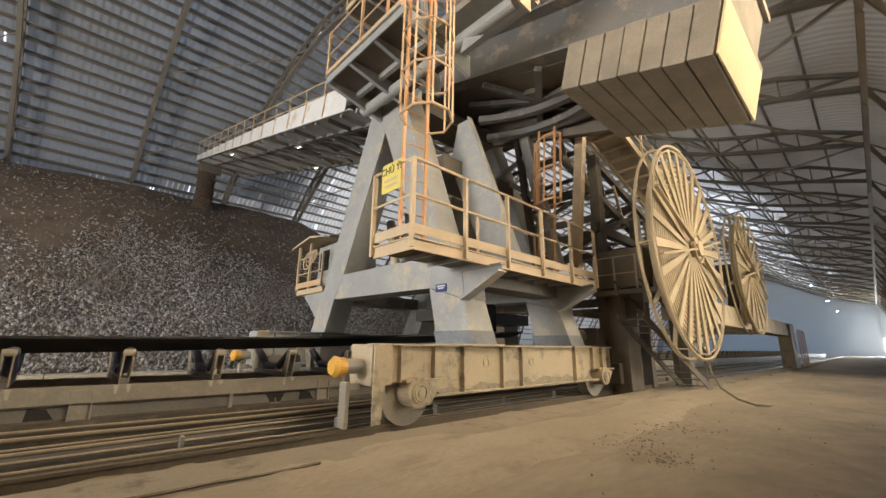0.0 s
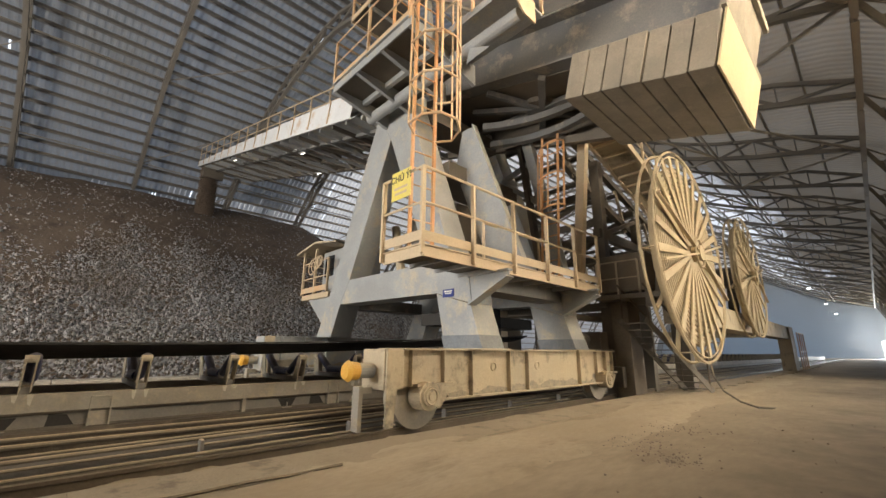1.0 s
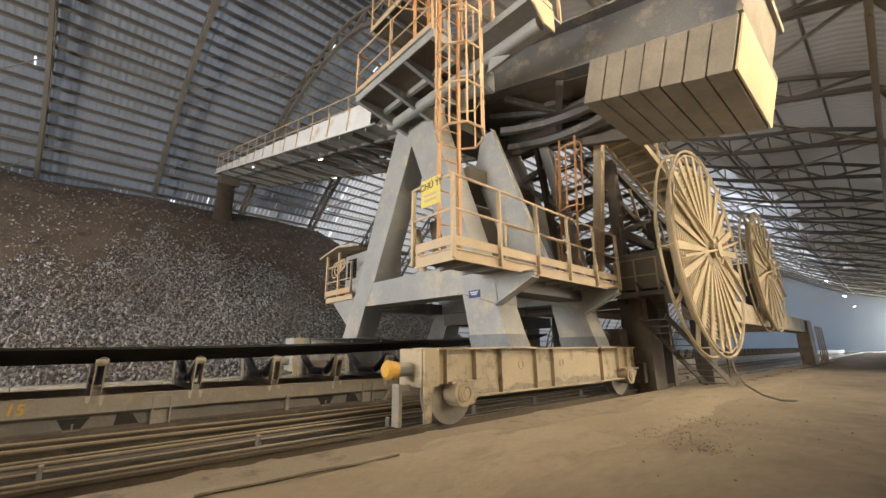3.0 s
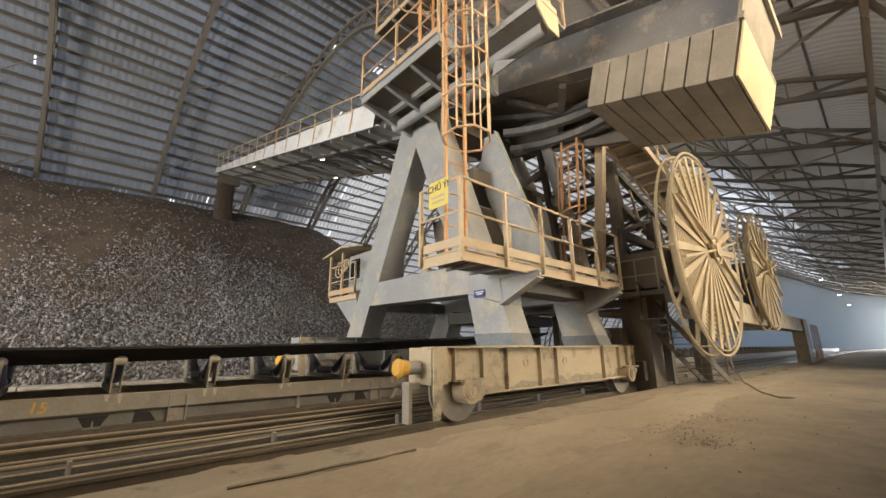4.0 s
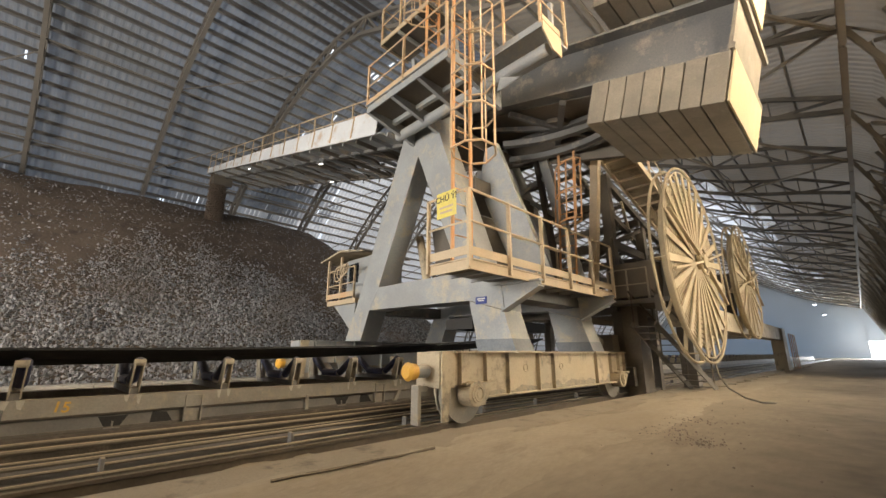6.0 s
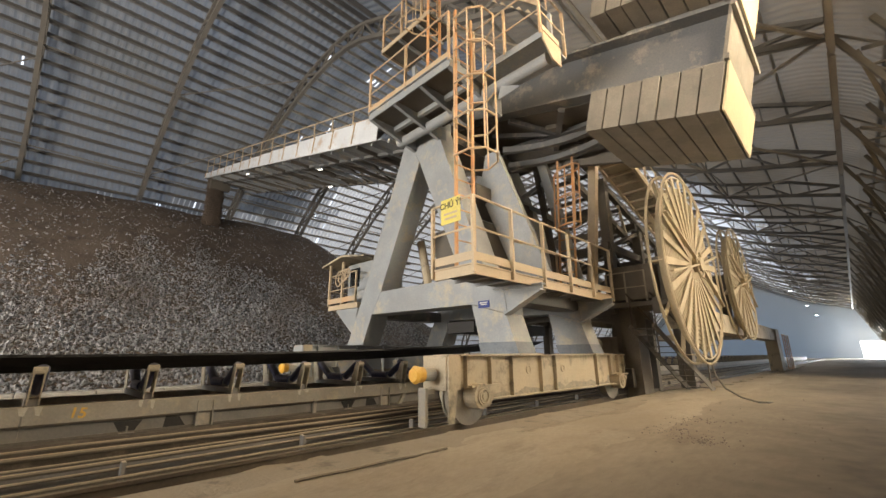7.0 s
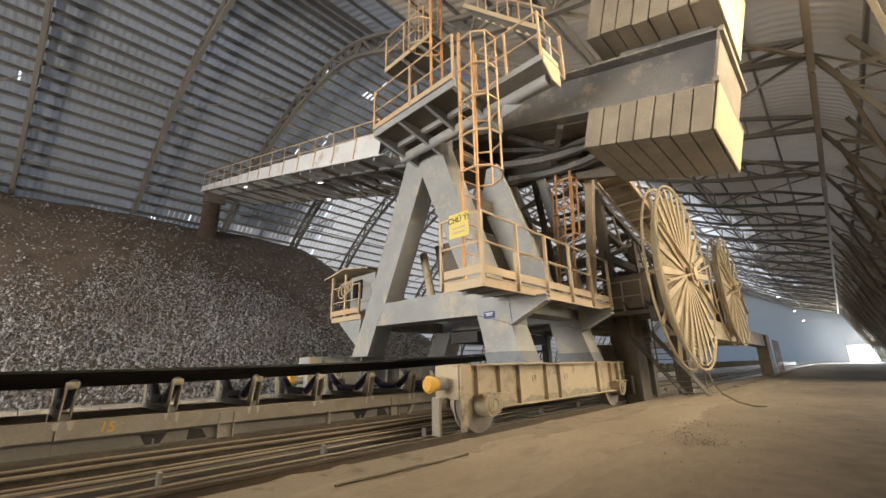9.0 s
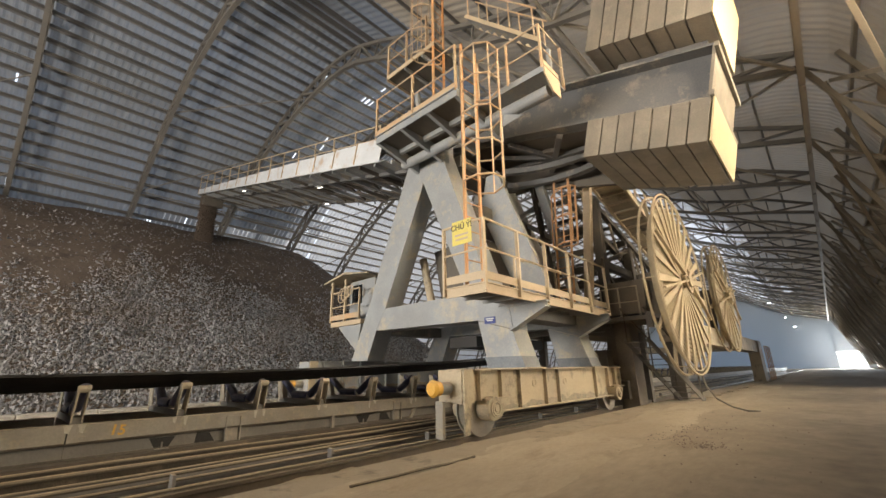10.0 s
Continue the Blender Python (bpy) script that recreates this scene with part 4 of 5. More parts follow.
def bogie(x, y0, y1, z0, z1, half, label, skin):
    """Box girder with stiffeners, flanges, two flanged wheels, bearing boxes and a bumper."""
    ob = thing("travel_bogie", (x, (y0 + y1) / 2, -0.09), label, "bogie", "travel bogies")
    zr = z0 + 0.2
    part("box_girder", Shape().prism([(x - half, y0, z1), (x - half, y0, zr), (x - half, y0 + 0.86, zr), (x - half, y0 + 0.92, z0), (x - half, y1 - 1.15, z0), (x - half, y1 - 1.05, zr), (x - half, y1, zr), (x - half, y1, z1)], (2 * half, 0, 0)), skin, ob, bevel=0.008)
    part("top_flange", Shape().box((x - half - 0.09, y0 - 0.02, z1), (x + half + 0.09, y1 + 0.02, z1 + 0.025)), skin, ob)
    part("bottom_flange", Shape().box((x - half - 0.09, y0 + 0.75, z0 - 0.025), (x + half + 0.09, y1 - 0.75, z0)), skin, ob)
    for t in (0.02, 0.115, 0.21, 0.36, 0.445, 0.74, 0.86, 0.93, 0.985):
        y = y0 + (y1 - y0) * t
        for s in (-1, 1):
            part("stiffener", Shape().box((x + s * half, y - 0.008, z0 if y0 + 0.8 < y < y1 - 1.1 else zr), (x + s * (half + 0.08), y + 0.008, z1)), skin, ob)
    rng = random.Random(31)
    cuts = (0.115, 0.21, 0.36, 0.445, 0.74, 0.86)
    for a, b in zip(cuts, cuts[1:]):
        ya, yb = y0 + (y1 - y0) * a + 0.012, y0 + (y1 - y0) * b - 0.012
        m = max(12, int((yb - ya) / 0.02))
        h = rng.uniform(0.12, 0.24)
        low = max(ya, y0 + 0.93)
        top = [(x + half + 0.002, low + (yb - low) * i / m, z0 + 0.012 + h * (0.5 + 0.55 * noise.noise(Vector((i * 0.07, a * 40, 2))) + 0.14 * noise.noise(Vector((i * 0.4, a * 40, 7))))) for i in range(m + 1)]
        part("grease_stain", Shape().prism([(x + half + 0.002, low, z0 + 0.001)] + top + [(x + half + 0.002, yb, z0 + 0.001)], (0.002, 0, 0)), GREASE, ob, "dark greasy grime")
    for t in (0.30, 0.50):
        y = y0 + (y1 - y0) * t
        part("lifting_eye", Shape().hoop((x + half + 0.012, y, (z0 + z1) / 2 + 0.08), (0, 1, 0), (0, 0, 1), 0.07, 0.008, 14, 4), skin, ob)
    for y in (y0 + 0.40, y1 - 0.55):
        part("wheel", Shape().tube((x - 0.08, y, 0.32), (x + 0.08, y, 0.32), 0.41, 36).tube((x + 0.08, y, 0.32), (x + 0.11, y, 0.32), 0.45, 36).tube((x - 0.11, y, 0.32), (x - 0.08, y, 0.32), 0.45, 36), STRINGER, ob, "dusty flanged travel wheel")
        for s in (-1, 1):
            b = part("bearing_box", Shape().tube((x + s * 0.14, y, 0.34), (x + s * (half + 0.17), y, 0.34), 0.20, 24), skin, ob, bevel=0.01)
            part("bearing_cap", Shape().hoop((x + s * (half + 0.205), y, 0.34), (0, 1, 0), (0, 0, 1), 0.105, 0.014, 24, 5).tube((x + s * (half + 0.17), y, 0.34), (x + s * (half + 0.2), y, 0.34), 0.14, 20).tube((x + s * (half + 0.2), y, 0.34), (x + s * (half + 0.215), y, 0.34), 0.055, 12), skin, b)
            part("wheel_bracket", Shape().prism([(x + s * (half + 0.09), y + 0.19, 0.50), (x + s * (half + 0.09), y + 0.19, 0.16), (x + s * (half + 0.09), y + 0.26, 0.16), (x + s * (half + 0.09), y + 0.50, 0.44)], (0.015, 0, 0))
                 .box((x + s * half - 0.02, y - 0.20, 0.475), (x + s * (half + 0.12), y + 0.58, 0.51)), skin, ob)
    # end plate, rail guard and bumper at the near end
    e = y0 - 0.34
    part("end_plate", Shape().prism([(x + half + 0.06, e + 0.02, z1 + 0.02), (x + half + 0.06, e + 0.27, z1 + 0.02), (x + half + 0.06, e + 0.15, -0.02), (x + half + 0.06, e + 0.02, -0.02)], (0.03, 0, 0)), BOGIE, ob)
    part("end_box", Shape().box((x - half, e, 0.45), (x + half + 0.05, y0, z1 + 0.01)), skin, ob, bevel=0.015)
    part("rail_guard", Shape().box((x - 0.08, e - 0.24, -0.07), (x + 0.08, e - 0.18, 0.50)).box((x - 0.03, e - 0.2, 0.40), (x + 0.03, e, 0.48)), STRINGER, ob)
    b = part("bumper_arm", Shape().tube((x, e, 0.70), (x, e - 0.24, 0.70), 0.10, 16), STEEL, ob)
    part("bumper", Shape().tube((x, e - 0.24, 0.70), (x, e - 0.38, 0.70), 0.115, 20, 0.13).tube((x, e - 0.38, 0.70), (x, e - 0.43, 0.70), 0.14, 20, 0.10), YELLOW, b, "round yellow rubber bumper")
    return ob


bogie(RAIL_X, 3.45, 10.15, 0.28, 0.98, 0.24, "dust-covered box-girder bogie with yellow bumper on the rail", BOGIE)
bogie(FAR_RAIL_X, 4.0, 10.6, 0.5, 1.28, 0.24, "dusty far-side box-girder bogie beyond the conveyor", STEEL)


# ---- maintenance platform on the near side ----
PZ, PX0, PX1, PYA, PYB = 2.45, -5.25, -4.32, 3.46, 8.95
PLAT = thing("service_platform", (-4.75, 7, 2.33), "cream-painted service platform with handrails and kick boards", "platform")
part("deck", Shape().box((PX0, PYA, PZ - 0.03), (PX1, PYB, PZ)), BOGIE, PLAT)
# dark sheet below the deck, painting the shade under it
part("underside_shade", Shape().box((PX0 + 0.01, PYA + 0.01, PZ - 0.06), (PX1 - 0.01, PYB - 0.01, PZ - 0.032)), DARK, PLAT)
for y in np.linspace(PYA + 0.5, PYB - 0.4, 9):
    part("joist", Shape().box((PX0 + 0.02, float(y), PZ - 0.13), (PX1 - 0.02, float(y) + 0.05, PZ - 0.061)), STEEL, PLAT)
part("edge_channel", Shape().box((PX1, PYA, PZ - 0.15), (PX1 + 0.02, PYB, PZ + 0.04)).box((PX1, PYA, PZ + 0.02), (PX1 + 0.05, PYB, PZ + 0.04)).box((PX1, PYA, PZ - 0.15), (PX1 + 0.05, PYB, PZ - 0.13)), CREAM, PLAT)
part("edge_channel", Shape().box((PX0, PYA - 0.02, PZ - 0.15), (PX1 + 0.02, PYA, PZ + 0.04)).box((PX0, PYA - 0.05, PZ + 0.02), (PX1 + 0.02, PYA - 0.02, PZ + 0.04)), CREAM, PLAT)
railing(PLAT, [(PX0, PYA - 0.05, PZ - 0.12), (PX1 + 0.06, PYA - 0.05, PZ - 0.12), (PX1 + 0.06, PYB, PZ - 0.12)], CREAM, 1.36, 1.12, r=0.025, post=0.034, mid=(0.58,))
part("toe_board", Shape().box((PX0, PYA - 0.03, PZ + 0.10), (PX1 + 0.02, PYA - 0.015, PZ + 0.25)), CREAM, PLAT)
part("toe_board", Shape().box((PX1 + 0.005, PYA, PZ + 0.10), (PX1 + 0.02, PYB, PZ + 0.25)), CREAM, PLAT)
railing(PLAT, [(PX0 + 0.02, 5.9, PZ), (PX0 + 0.02, PYB, PZ)], CREAM, 1.12, 1.1, r=0.022, post=0.026)

LADDER = thing("caged_ladder", (-4.9, 3.95, PZ), "orange caged steel ladder rising from the platform", "ladder")
caged_ladder(LADDER, (-4.90, 3.92, PZ), (-4.86, 3.95, 8.3), (0.02, 0.23, 0), (0.97, -0.22, 0), ORANGE, 2.15, PEACH, 0.46)
SIGN = thing("warning_sign", (-4.84, PYA - 0.05 - 0.05, PZ + 1.0), "yellow warning sign with dark lettering on the handrail", "sign")
part("panel", Shape().box((-4.98, PYA - 0.05 - 0.055, PZ + 0.82), (-4.50, PYA - 0.05 - 0.045, PZ + 1.30)), SIGNYEL, SIGN, bevel=0.004)
lettering("CH\u00da \u00dd!", 0.16, Matrix.Translation((-4.74, PYA - 0.05 - 0.058, PZ + 1.17)) @ pose(0, 0, 0, 90, 0, 0), INK, SIGN)
for k, w in ((0.0, 0.34), (-0.09, 0.30)):
    part("text_bar", Shape().box((-4.74 - w / 2, PYA - 0.05 - 0.059, PZ + 0.99 + k), (-4.74 + w / 2, PYA - 0.05 - 0.056, PZ + 1.03 + k)), CREAM, SIGN)

# ---- upper works, tilted with the boom ----
TILTB = radians(14.4)
CB, SB = math.cos(TILTB), math.sin(TILTB)


def L(u, y, n):
    """Boom frame: u out along the boom, n square to it, upwards."""
    return Vector((-7.1 - u * CB + n * SB, y, 6.9 + u * SB + n * CB))


def lbox(s, u0, u1, y0, y1, n0, n1):
    c = [L(u, y, n) for n in (n0, n1) for u, y in ((u0, y0), (u1, y0), (u1, y1), (u0, y1))]
    return s.add(c, [(0, 3, 2, 1), (4, 5, 6, 7), (0, 1, 5, 4), (1, 2, 6, 5), (2, 3, 7, 6), (3, 0, 4, 7)])


def lboxb(s, u0, u1, y0, y1, n0, n1):
    c = [L(u, y, n + 0.012 * u) for n in (n0, n1) for u, y in ((u0, y0), (u1, y0), (u1, y1), (u0, y1))]
    return s.add(c, [(0, 3, 2, 1), (4, 5, 6, 7), (0, 1, 5, 4), (1, 2, 6, 5), (2, 3, 7, 6), (3, 0, 4, 7)])


UPN = L(0, 0, 1) - L(0, 0, 0)
BOOM = thing("stacker_boom", L(0, 7, 0), "long inclined lattice boom with white side panels and walkway", "boom")
YN, YF = 5.95, 8.5


def LB(u, y, n):
    """Boom frame with the slight extra rise of the lattice."""
    return L(u, y, n + 0.012 * u)

for y in (YN, YF):
    for n in (0.0, 0.95):
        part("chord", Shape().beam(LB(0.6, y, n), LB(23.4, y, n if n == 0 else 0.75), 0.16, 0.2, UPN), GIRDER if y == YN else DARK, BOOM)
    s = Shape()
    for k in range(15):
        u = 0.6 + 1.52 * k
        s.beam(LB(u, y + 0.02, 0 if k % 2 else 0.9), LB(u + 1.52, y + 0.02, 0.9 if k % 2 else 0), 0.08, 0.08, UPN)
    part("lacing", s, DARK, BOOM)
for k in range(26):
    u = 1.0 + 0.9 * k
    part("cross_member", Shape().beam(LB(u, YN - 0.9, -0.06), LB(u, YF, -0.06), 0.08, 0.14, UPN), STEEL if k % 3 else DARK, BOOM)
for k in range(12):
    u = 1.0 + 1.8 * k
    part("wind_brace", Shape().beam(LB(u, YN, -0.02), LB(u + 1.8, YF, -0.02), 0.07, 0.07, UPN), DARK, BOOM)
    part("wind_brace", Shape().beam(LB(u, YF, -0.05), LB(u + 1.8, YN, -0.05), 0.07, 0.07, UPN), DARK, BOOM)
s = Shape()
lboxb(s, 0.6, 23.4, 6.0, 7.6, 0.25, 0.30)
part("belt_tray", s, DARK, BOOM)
for k in range(14):
    u = 2.5 + 1.5 * k
    s = Shape()
    lboxb(s, u, u + 1.485, YN - 0.97, YN - 0.95, 0.02, 0.80 - 0.035 * k)
    part("side_panel", s, WHITE, BOOM)
    s = Shape()
    lboxb(s, u + 1.46, u + 1.51, YN - 1.0, YN - 0.975, 0.02, 0.82 - 0.035 * k)
    part("panel_joint", s, PEACH, BOOM)
s = Shape()
lboxb(s, 2.2, 23.6, YN - 0.95, YN, 0.0, 0.04)
part("walkway", s, STEEL, BOOM)
part("edge_angle", Shape().beam(LB(2.4, YN - 0.98, 0.0), LB(23.6, YN - 0.98, 0.0), 0.06, 0.06, UPN), WHITE, BOOM)


def boom_rail(u0, u1, y, n, mat, h=1.0, gap=1.5, nm=BOOM, mesh_fill=False):
    part("top_rail", Shape().tube(LB(u0, y, n) + Vector((0, 0, h)), LB(u1, y, n) + Vector((0, 0, h)), 0.025, 6), mat, nm)
    part("mid_rail", Shape().tube(LB(u0, y, n) + Vector((0, 0, h / 2)), LB(u1, y, n) + Vector((0, 0, h / 2)), 0.02, 6), mat, nm)
    for u in np.linspace(u0, u1, max(2, round(abs(u1 - u0) / gap) + 1)):
        p = LB(float(u), y, n)
        part("post", Shape().beam(p, p + Vector((0, 0, h)), 0.05, 0.04, (0, 1, 0)), mat, nm)


boom_rail(2.6, 23.5, YN - 0.93, 0.35, CREAM)
boom_rail(2.6, 23.5, YF + 0.8, 0.0, STEEL)
part("head_chute", Shape().prism([LB(22.6, 5.2, -0.15), LB(23.6, 5.2, -0.15), LB(23.6, 6.4, -0.15), LB(22.6, 6.4, -0.15)], (0, 0, -0.55)), DARK, BOOM)
# work lamps under the boom
for u, y in ((4.2, 8.3), (11.2, 8.2), (15.0, 5.2), (8.0, 6.0)):
    ob = thing("tube_lamp", LB(u, y, -0.2), "lit fluorescent tube lamp under the boom", "lamp", "boom lamps")
    part("tube", Shape().tube(LB(u, y, -0.2), LB(u + 0.35, y, -0.2), 0.016, 8), TUBEGLOW, ob)
    part("housing", Shape().beam(LB(u - 0.05, y, -0.15), LB(u + 0.55, y, -0.15), 0.12, 0.05), STEEL, ob)

# level deck at the head of the portal
DZ, DX0, DX1, DY = 7.02, -7.85, -4.98, 3.6
DECK = thing("upper_deck", (-6.4, 4.4, 6.9), "orange-edged upper deck with pipe supports and handrails", "platform")
part("deck_plate", Shape().box((DX0, DY + 0.03, DZ - 0.05), (DX1, 5.3, DZ)), DARK, DECK)
part("edge_channel", Shape().box((DX0, DY, DZ - 0.16), (DX1, DY + 0.03, DZ + 0.04)).box((DX0, DY - 0.05, DZ + 0.02), (DX1, DY, DZ + 0.04)), STEEL, DECK)
part("edge_channel", Shape().box((DX1, DY, DZ - 0.16), (DX1 + 0.03, 5.3, DZ + 0.04)), STEEL, DECK)
part("kick_board", Shape().box((DX0, DY + 0.004, DZ + 0.05), (DX1, DY + 0.02, DZ + 0.22)), PEACH, DECK)
part("kick_board", Shape().box((DX0 + 0.4, DY + 0.9, DZ + 0.02), (DX1 - 0.3, DY + 0.92, DZ + 0.3)), PEACH, DECK)
for x in (-7.8, -6.85, -5.9, -5.0):
    part("cantilever", Shape().prism([(x - 0.05, DY + 0.04, DZ - 0.06), (x - 0.05, 5.4, DZ - 0.06), (x - 0.05, 5.4, DZ - 0.55), (x - 0.05, DY + 0.04, DZ - 0.16)], (0.09, 0, 0)), STEEL, DECK)
part("support_pipe", Shape().tube((-8.0, 4.75, 6.72), (-3.32, 4.75, 6.72), 0.13, 16), STEEL, DECK, bevel=0.0)
part("cross_joist", Shape().box((DX0, 4.35, DZ - 0.18), (DX1, 4.45, DZ - 0.052)), STEEL, DECK)
railing(DECK, [(DX0, 5.2, DZ), (DX0, DY + 0.01, DZ), (DX1, DY + 0.01, DZ)], PEACH, 1.25, 1.3, r=0.022)

# the shade of the void under the arm is put into these parts' dark colour
HEAD = thing("slewing_frame", L(-1, 7, 0), "heavy girder frame in a shade-dark tone with radial bracing", "slewing frame")
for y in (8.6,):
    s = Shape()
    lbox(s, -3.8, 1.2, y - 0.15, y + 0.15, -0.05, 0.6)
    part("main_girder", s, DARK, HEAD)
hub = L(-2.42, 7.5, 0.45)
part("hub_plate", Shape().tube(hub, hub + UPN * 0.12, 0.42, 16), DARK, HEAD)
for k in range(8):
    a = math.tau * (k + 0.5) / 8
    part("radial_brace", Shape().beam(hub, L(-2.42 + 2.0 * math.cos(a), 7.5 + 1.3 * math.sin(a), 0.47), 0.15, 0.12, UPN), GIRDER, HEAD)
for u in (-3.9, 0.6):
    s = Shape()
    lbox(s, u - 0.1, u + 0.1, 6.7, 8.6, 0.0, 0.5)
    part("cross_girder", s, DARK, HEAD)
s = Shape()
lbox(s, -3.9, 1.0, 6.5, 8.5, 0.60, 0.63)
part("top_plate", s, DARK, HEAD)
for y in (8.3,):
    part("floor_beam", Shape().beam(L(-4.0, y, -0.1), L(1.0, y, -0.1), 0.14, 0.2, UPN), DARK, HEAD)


def ring_segment(cx, cy, r, a0, a1, z0, z1):
    """A length of curved I-beam under the slewing frame."""
    s = Shape()
    pts = []
    for i in range(13):
        a = radians(a0 + (a1 - a0) * i / 12)
        pts.append(Vector((cx + r * math.cos(a), cy + r * math.sin(a), z0 + (z1 - z0) * i / 12)))
    part("ring_beam", s.path(pts, 0.08, flat=0.08), GIRDER, HEAD)


ring_segment(-4.75, 4.6, 3.35, 118, 62, 6.42, 6.22)
ring_segment(-4.3, 4.1, 3.4, 122, 74, 6.62, 6.42)
# counterweight arm and blocks
BLOCK = surface("cast_counterweight", (0.235, 0.21, 0.172), (0.185, 0.167, 0.139), 1.4, 0.85, 0, DUST, 0.3, 0.15, bump=0.4, stain=(0.29, 0.255, 0.20))
ARM = thing("ballast_girder", L(-4, 7.2, 1), "blue-grey plate girder arm holding the counterweights", "girder")
for y in (6.45, 8.05):
    s = Shape()
    lbox(s, -6.37, 0.8, y - 0.02, y + 0.02, 0.66, 1.75)
    part("web", s, GIRDER, ARM)
    for n in (0.64, 1.77):
        s = Shape()
        lbox(s, -6.39, 0.8, y - 0.32, y + 0.2, n - 0.025, n + 0.025)
        part("flange", s, GIRDER, ARM)
s = Shape()
lbox(s, -6.43, -6.37, 6.15, 8.4, 0.62, 1.8)
part("end_plate", s, BLOCK, ARM)
for n in (0.62, 1.62):
    s = Shape()
    lbox(s, -6.50, -6.43, 6.0, 8.6, n, n + 0.1)
    part("end_flange", s, BLOCK, ARM)


def block_row(n0, n1, u_start, widths, name):
    u = u_start
    rng = random.Random(len(name))
    for w in widths:
        ob = single("counterweight_block", lbox(Shape(), u - w + 0.02, u, 6.03 + rng.uniform(-0.02, 0.02), 8.55, n0 + rng.uniform(-0.012, 0.012), n1), BLOCK, "cast grey-beige concrete counterweight slab", "counterweight", "counterweight blocks", bevel=0.02)
        u -= w
    return u


block_row(-0.30, 0.60, -4.02, (0.37, 0.35, 0.35, 0.34, 0.34, 0.34, 0.36), "lower")
block_row(2.42, 3.9, -3.72, (0.36, 0.34, 0.34, 0.35, 0.38, 0.38, 0.46), "upper one")
s = Shape()
lbox(s, -6.1, -4.2, 6.9, 8.1, 1.8, 2.43)
part("saddle", s, GIRDER, ARM)

# pale yellow puts the light on the counterweight ends into their colour
LITEND = surface("pale_yellow_lit_end", (0.60, 0.50, 0.30), (0.53, 0.45, 0.285), 1.3, 0.8, 0, DUST, 0.3, 0.15, stain=(0.5, 0.42, 0.27))
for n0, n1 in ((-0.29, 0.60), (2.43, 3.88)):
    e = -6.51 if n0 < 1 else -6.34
    cover = single("lit_end_plate", lbox(Shape(), e, e + 0.03, 6.05, 8.54, n0, n1), LITEND, "thin added plate painting light on the counterweight ends", "plate", "counterweight end plates")

# ---- upper gangways ----
GZ = 7.0
GANG = thing("upper_gangway", (-4, 4.8, 6.9), "cream handrailed gangway leading along the upper frame", "gangway")
part("deck_plate", Shape().box((-4.94, 4.35, GZ - 0.05), (-3.2, 5.3, GZ)), STEEL, GANG)
part("kick_board", Shape().box((-4.94, 4.32, GZ - 0.1), (-3.2, 4.35, GZ + 0.05)), STEEL, GANG)
part("end_board", Shape().prism([(-3.2, 4.34, GZ + 0.03), (-3.2, 5.0, GZ + 0.03), (-3.2, 5.0, GZ - 0.42), (-3.2, 4.66, GZ - 0.42), (-3.2, 4.34, GZ - 0.15)], (0.03, 0, 0)), CREAM, GANG)
part("end_board", Shape().box((-3.2, 4.34, GZ + 0.08), (-3.18, 5.0, GZ + 0.2)), CREAM, GANG)
railing(GANG, [(-4.9, 4.34, GZ), (-3.22, 4.34, GZ), (-3.22, 5.3, GZ)], PEACH, 1.15, 0.95, r=0.022)
part("gusset", Shape().prism([(-4.4, 4.62, 6.6), (-3.9, 4.62, 6.35), (-4.5, 4.62, 6.3)], (0, 0.02, 0)), STEEL, GANG)
LAND = thing("high_landing", (-6.8, 4.4, 9.2), "high landing with handrails above the deck", "landing")
part("deck_plate", Shape().box((-7.9, 4.0, 9.24), (-6.0, 4.95, 9.3)), DARK, LAND)
part("edge_channel", Shape().box((-7.9, 3.97, 9.2), (-6.0, 4.0, 9.33)), CREAM, LAND)
part("edge_channel", Shape().box((-7.93, 3.97, 9.16), (-7.9, 4.95, 9.34)), CREAM, LAND)
for x in (-7.2, -6.5):
    part("joist", Shape().box((x, 4.0, 9.14), (x + 0.06, 4.95, 9.235)), STEEL, LAND)
railing(LAND, [(-7.9, 4.95, 9.3), (-7.9, 4.0, 9.3), (-6.3, 4.0, 9.3)], PEACH, 1.12, 0.9)
for x in (-7.7, -6.1):
    part("prop", Shape().beam((x, 5.0, 9.2), (x, 5.25, 7.0), 0.12, 0.12, (0, 1, 0)), STEEL, LAND)
LAD3 = thing("caged_ladder", (-6.1, 4.25, DZ), "orange caged ladder rising from the upper deck", "ladder")
caged_ladder(LAD3, (-6.05, 4.2, DZ), (-6.05, 4.2, 12.0), (0.0, 0.2, 0), (-0.85, -0.52, 0), ORANGE, 2.0, PEACH, 0.36)
UST = thing("upper_stair", (-4.6, 4.7, 8.5), "cream steel stair with handrails above the gangway", "stair")
ua, ub = Vector((-3.35, 4.6, 8.0)), Vector((-5.4, 4.6, 10.2))
for y in (0.0, 0.5):
    part("stringer", Shape().beam(ua + Vector((0, y, 0)), ub + Vector((0, y, 0)), 0.03, 0.09), CREAM, UST)
    part("handrail", Shape().tube(ua + Vector((0, y, 0.9)), ub + Vector((0, y, 0.9)), 0.022), PEACH, UST)
    for t in (0.05, 0.35, 0.65, 0.95):
        p = ua.lerp(ub, t) + Vector((0, y, 0))
        part("post", Shape().tube(p, p + Vector((0, 0, 0.9)), 0.02), PEACH, UST)
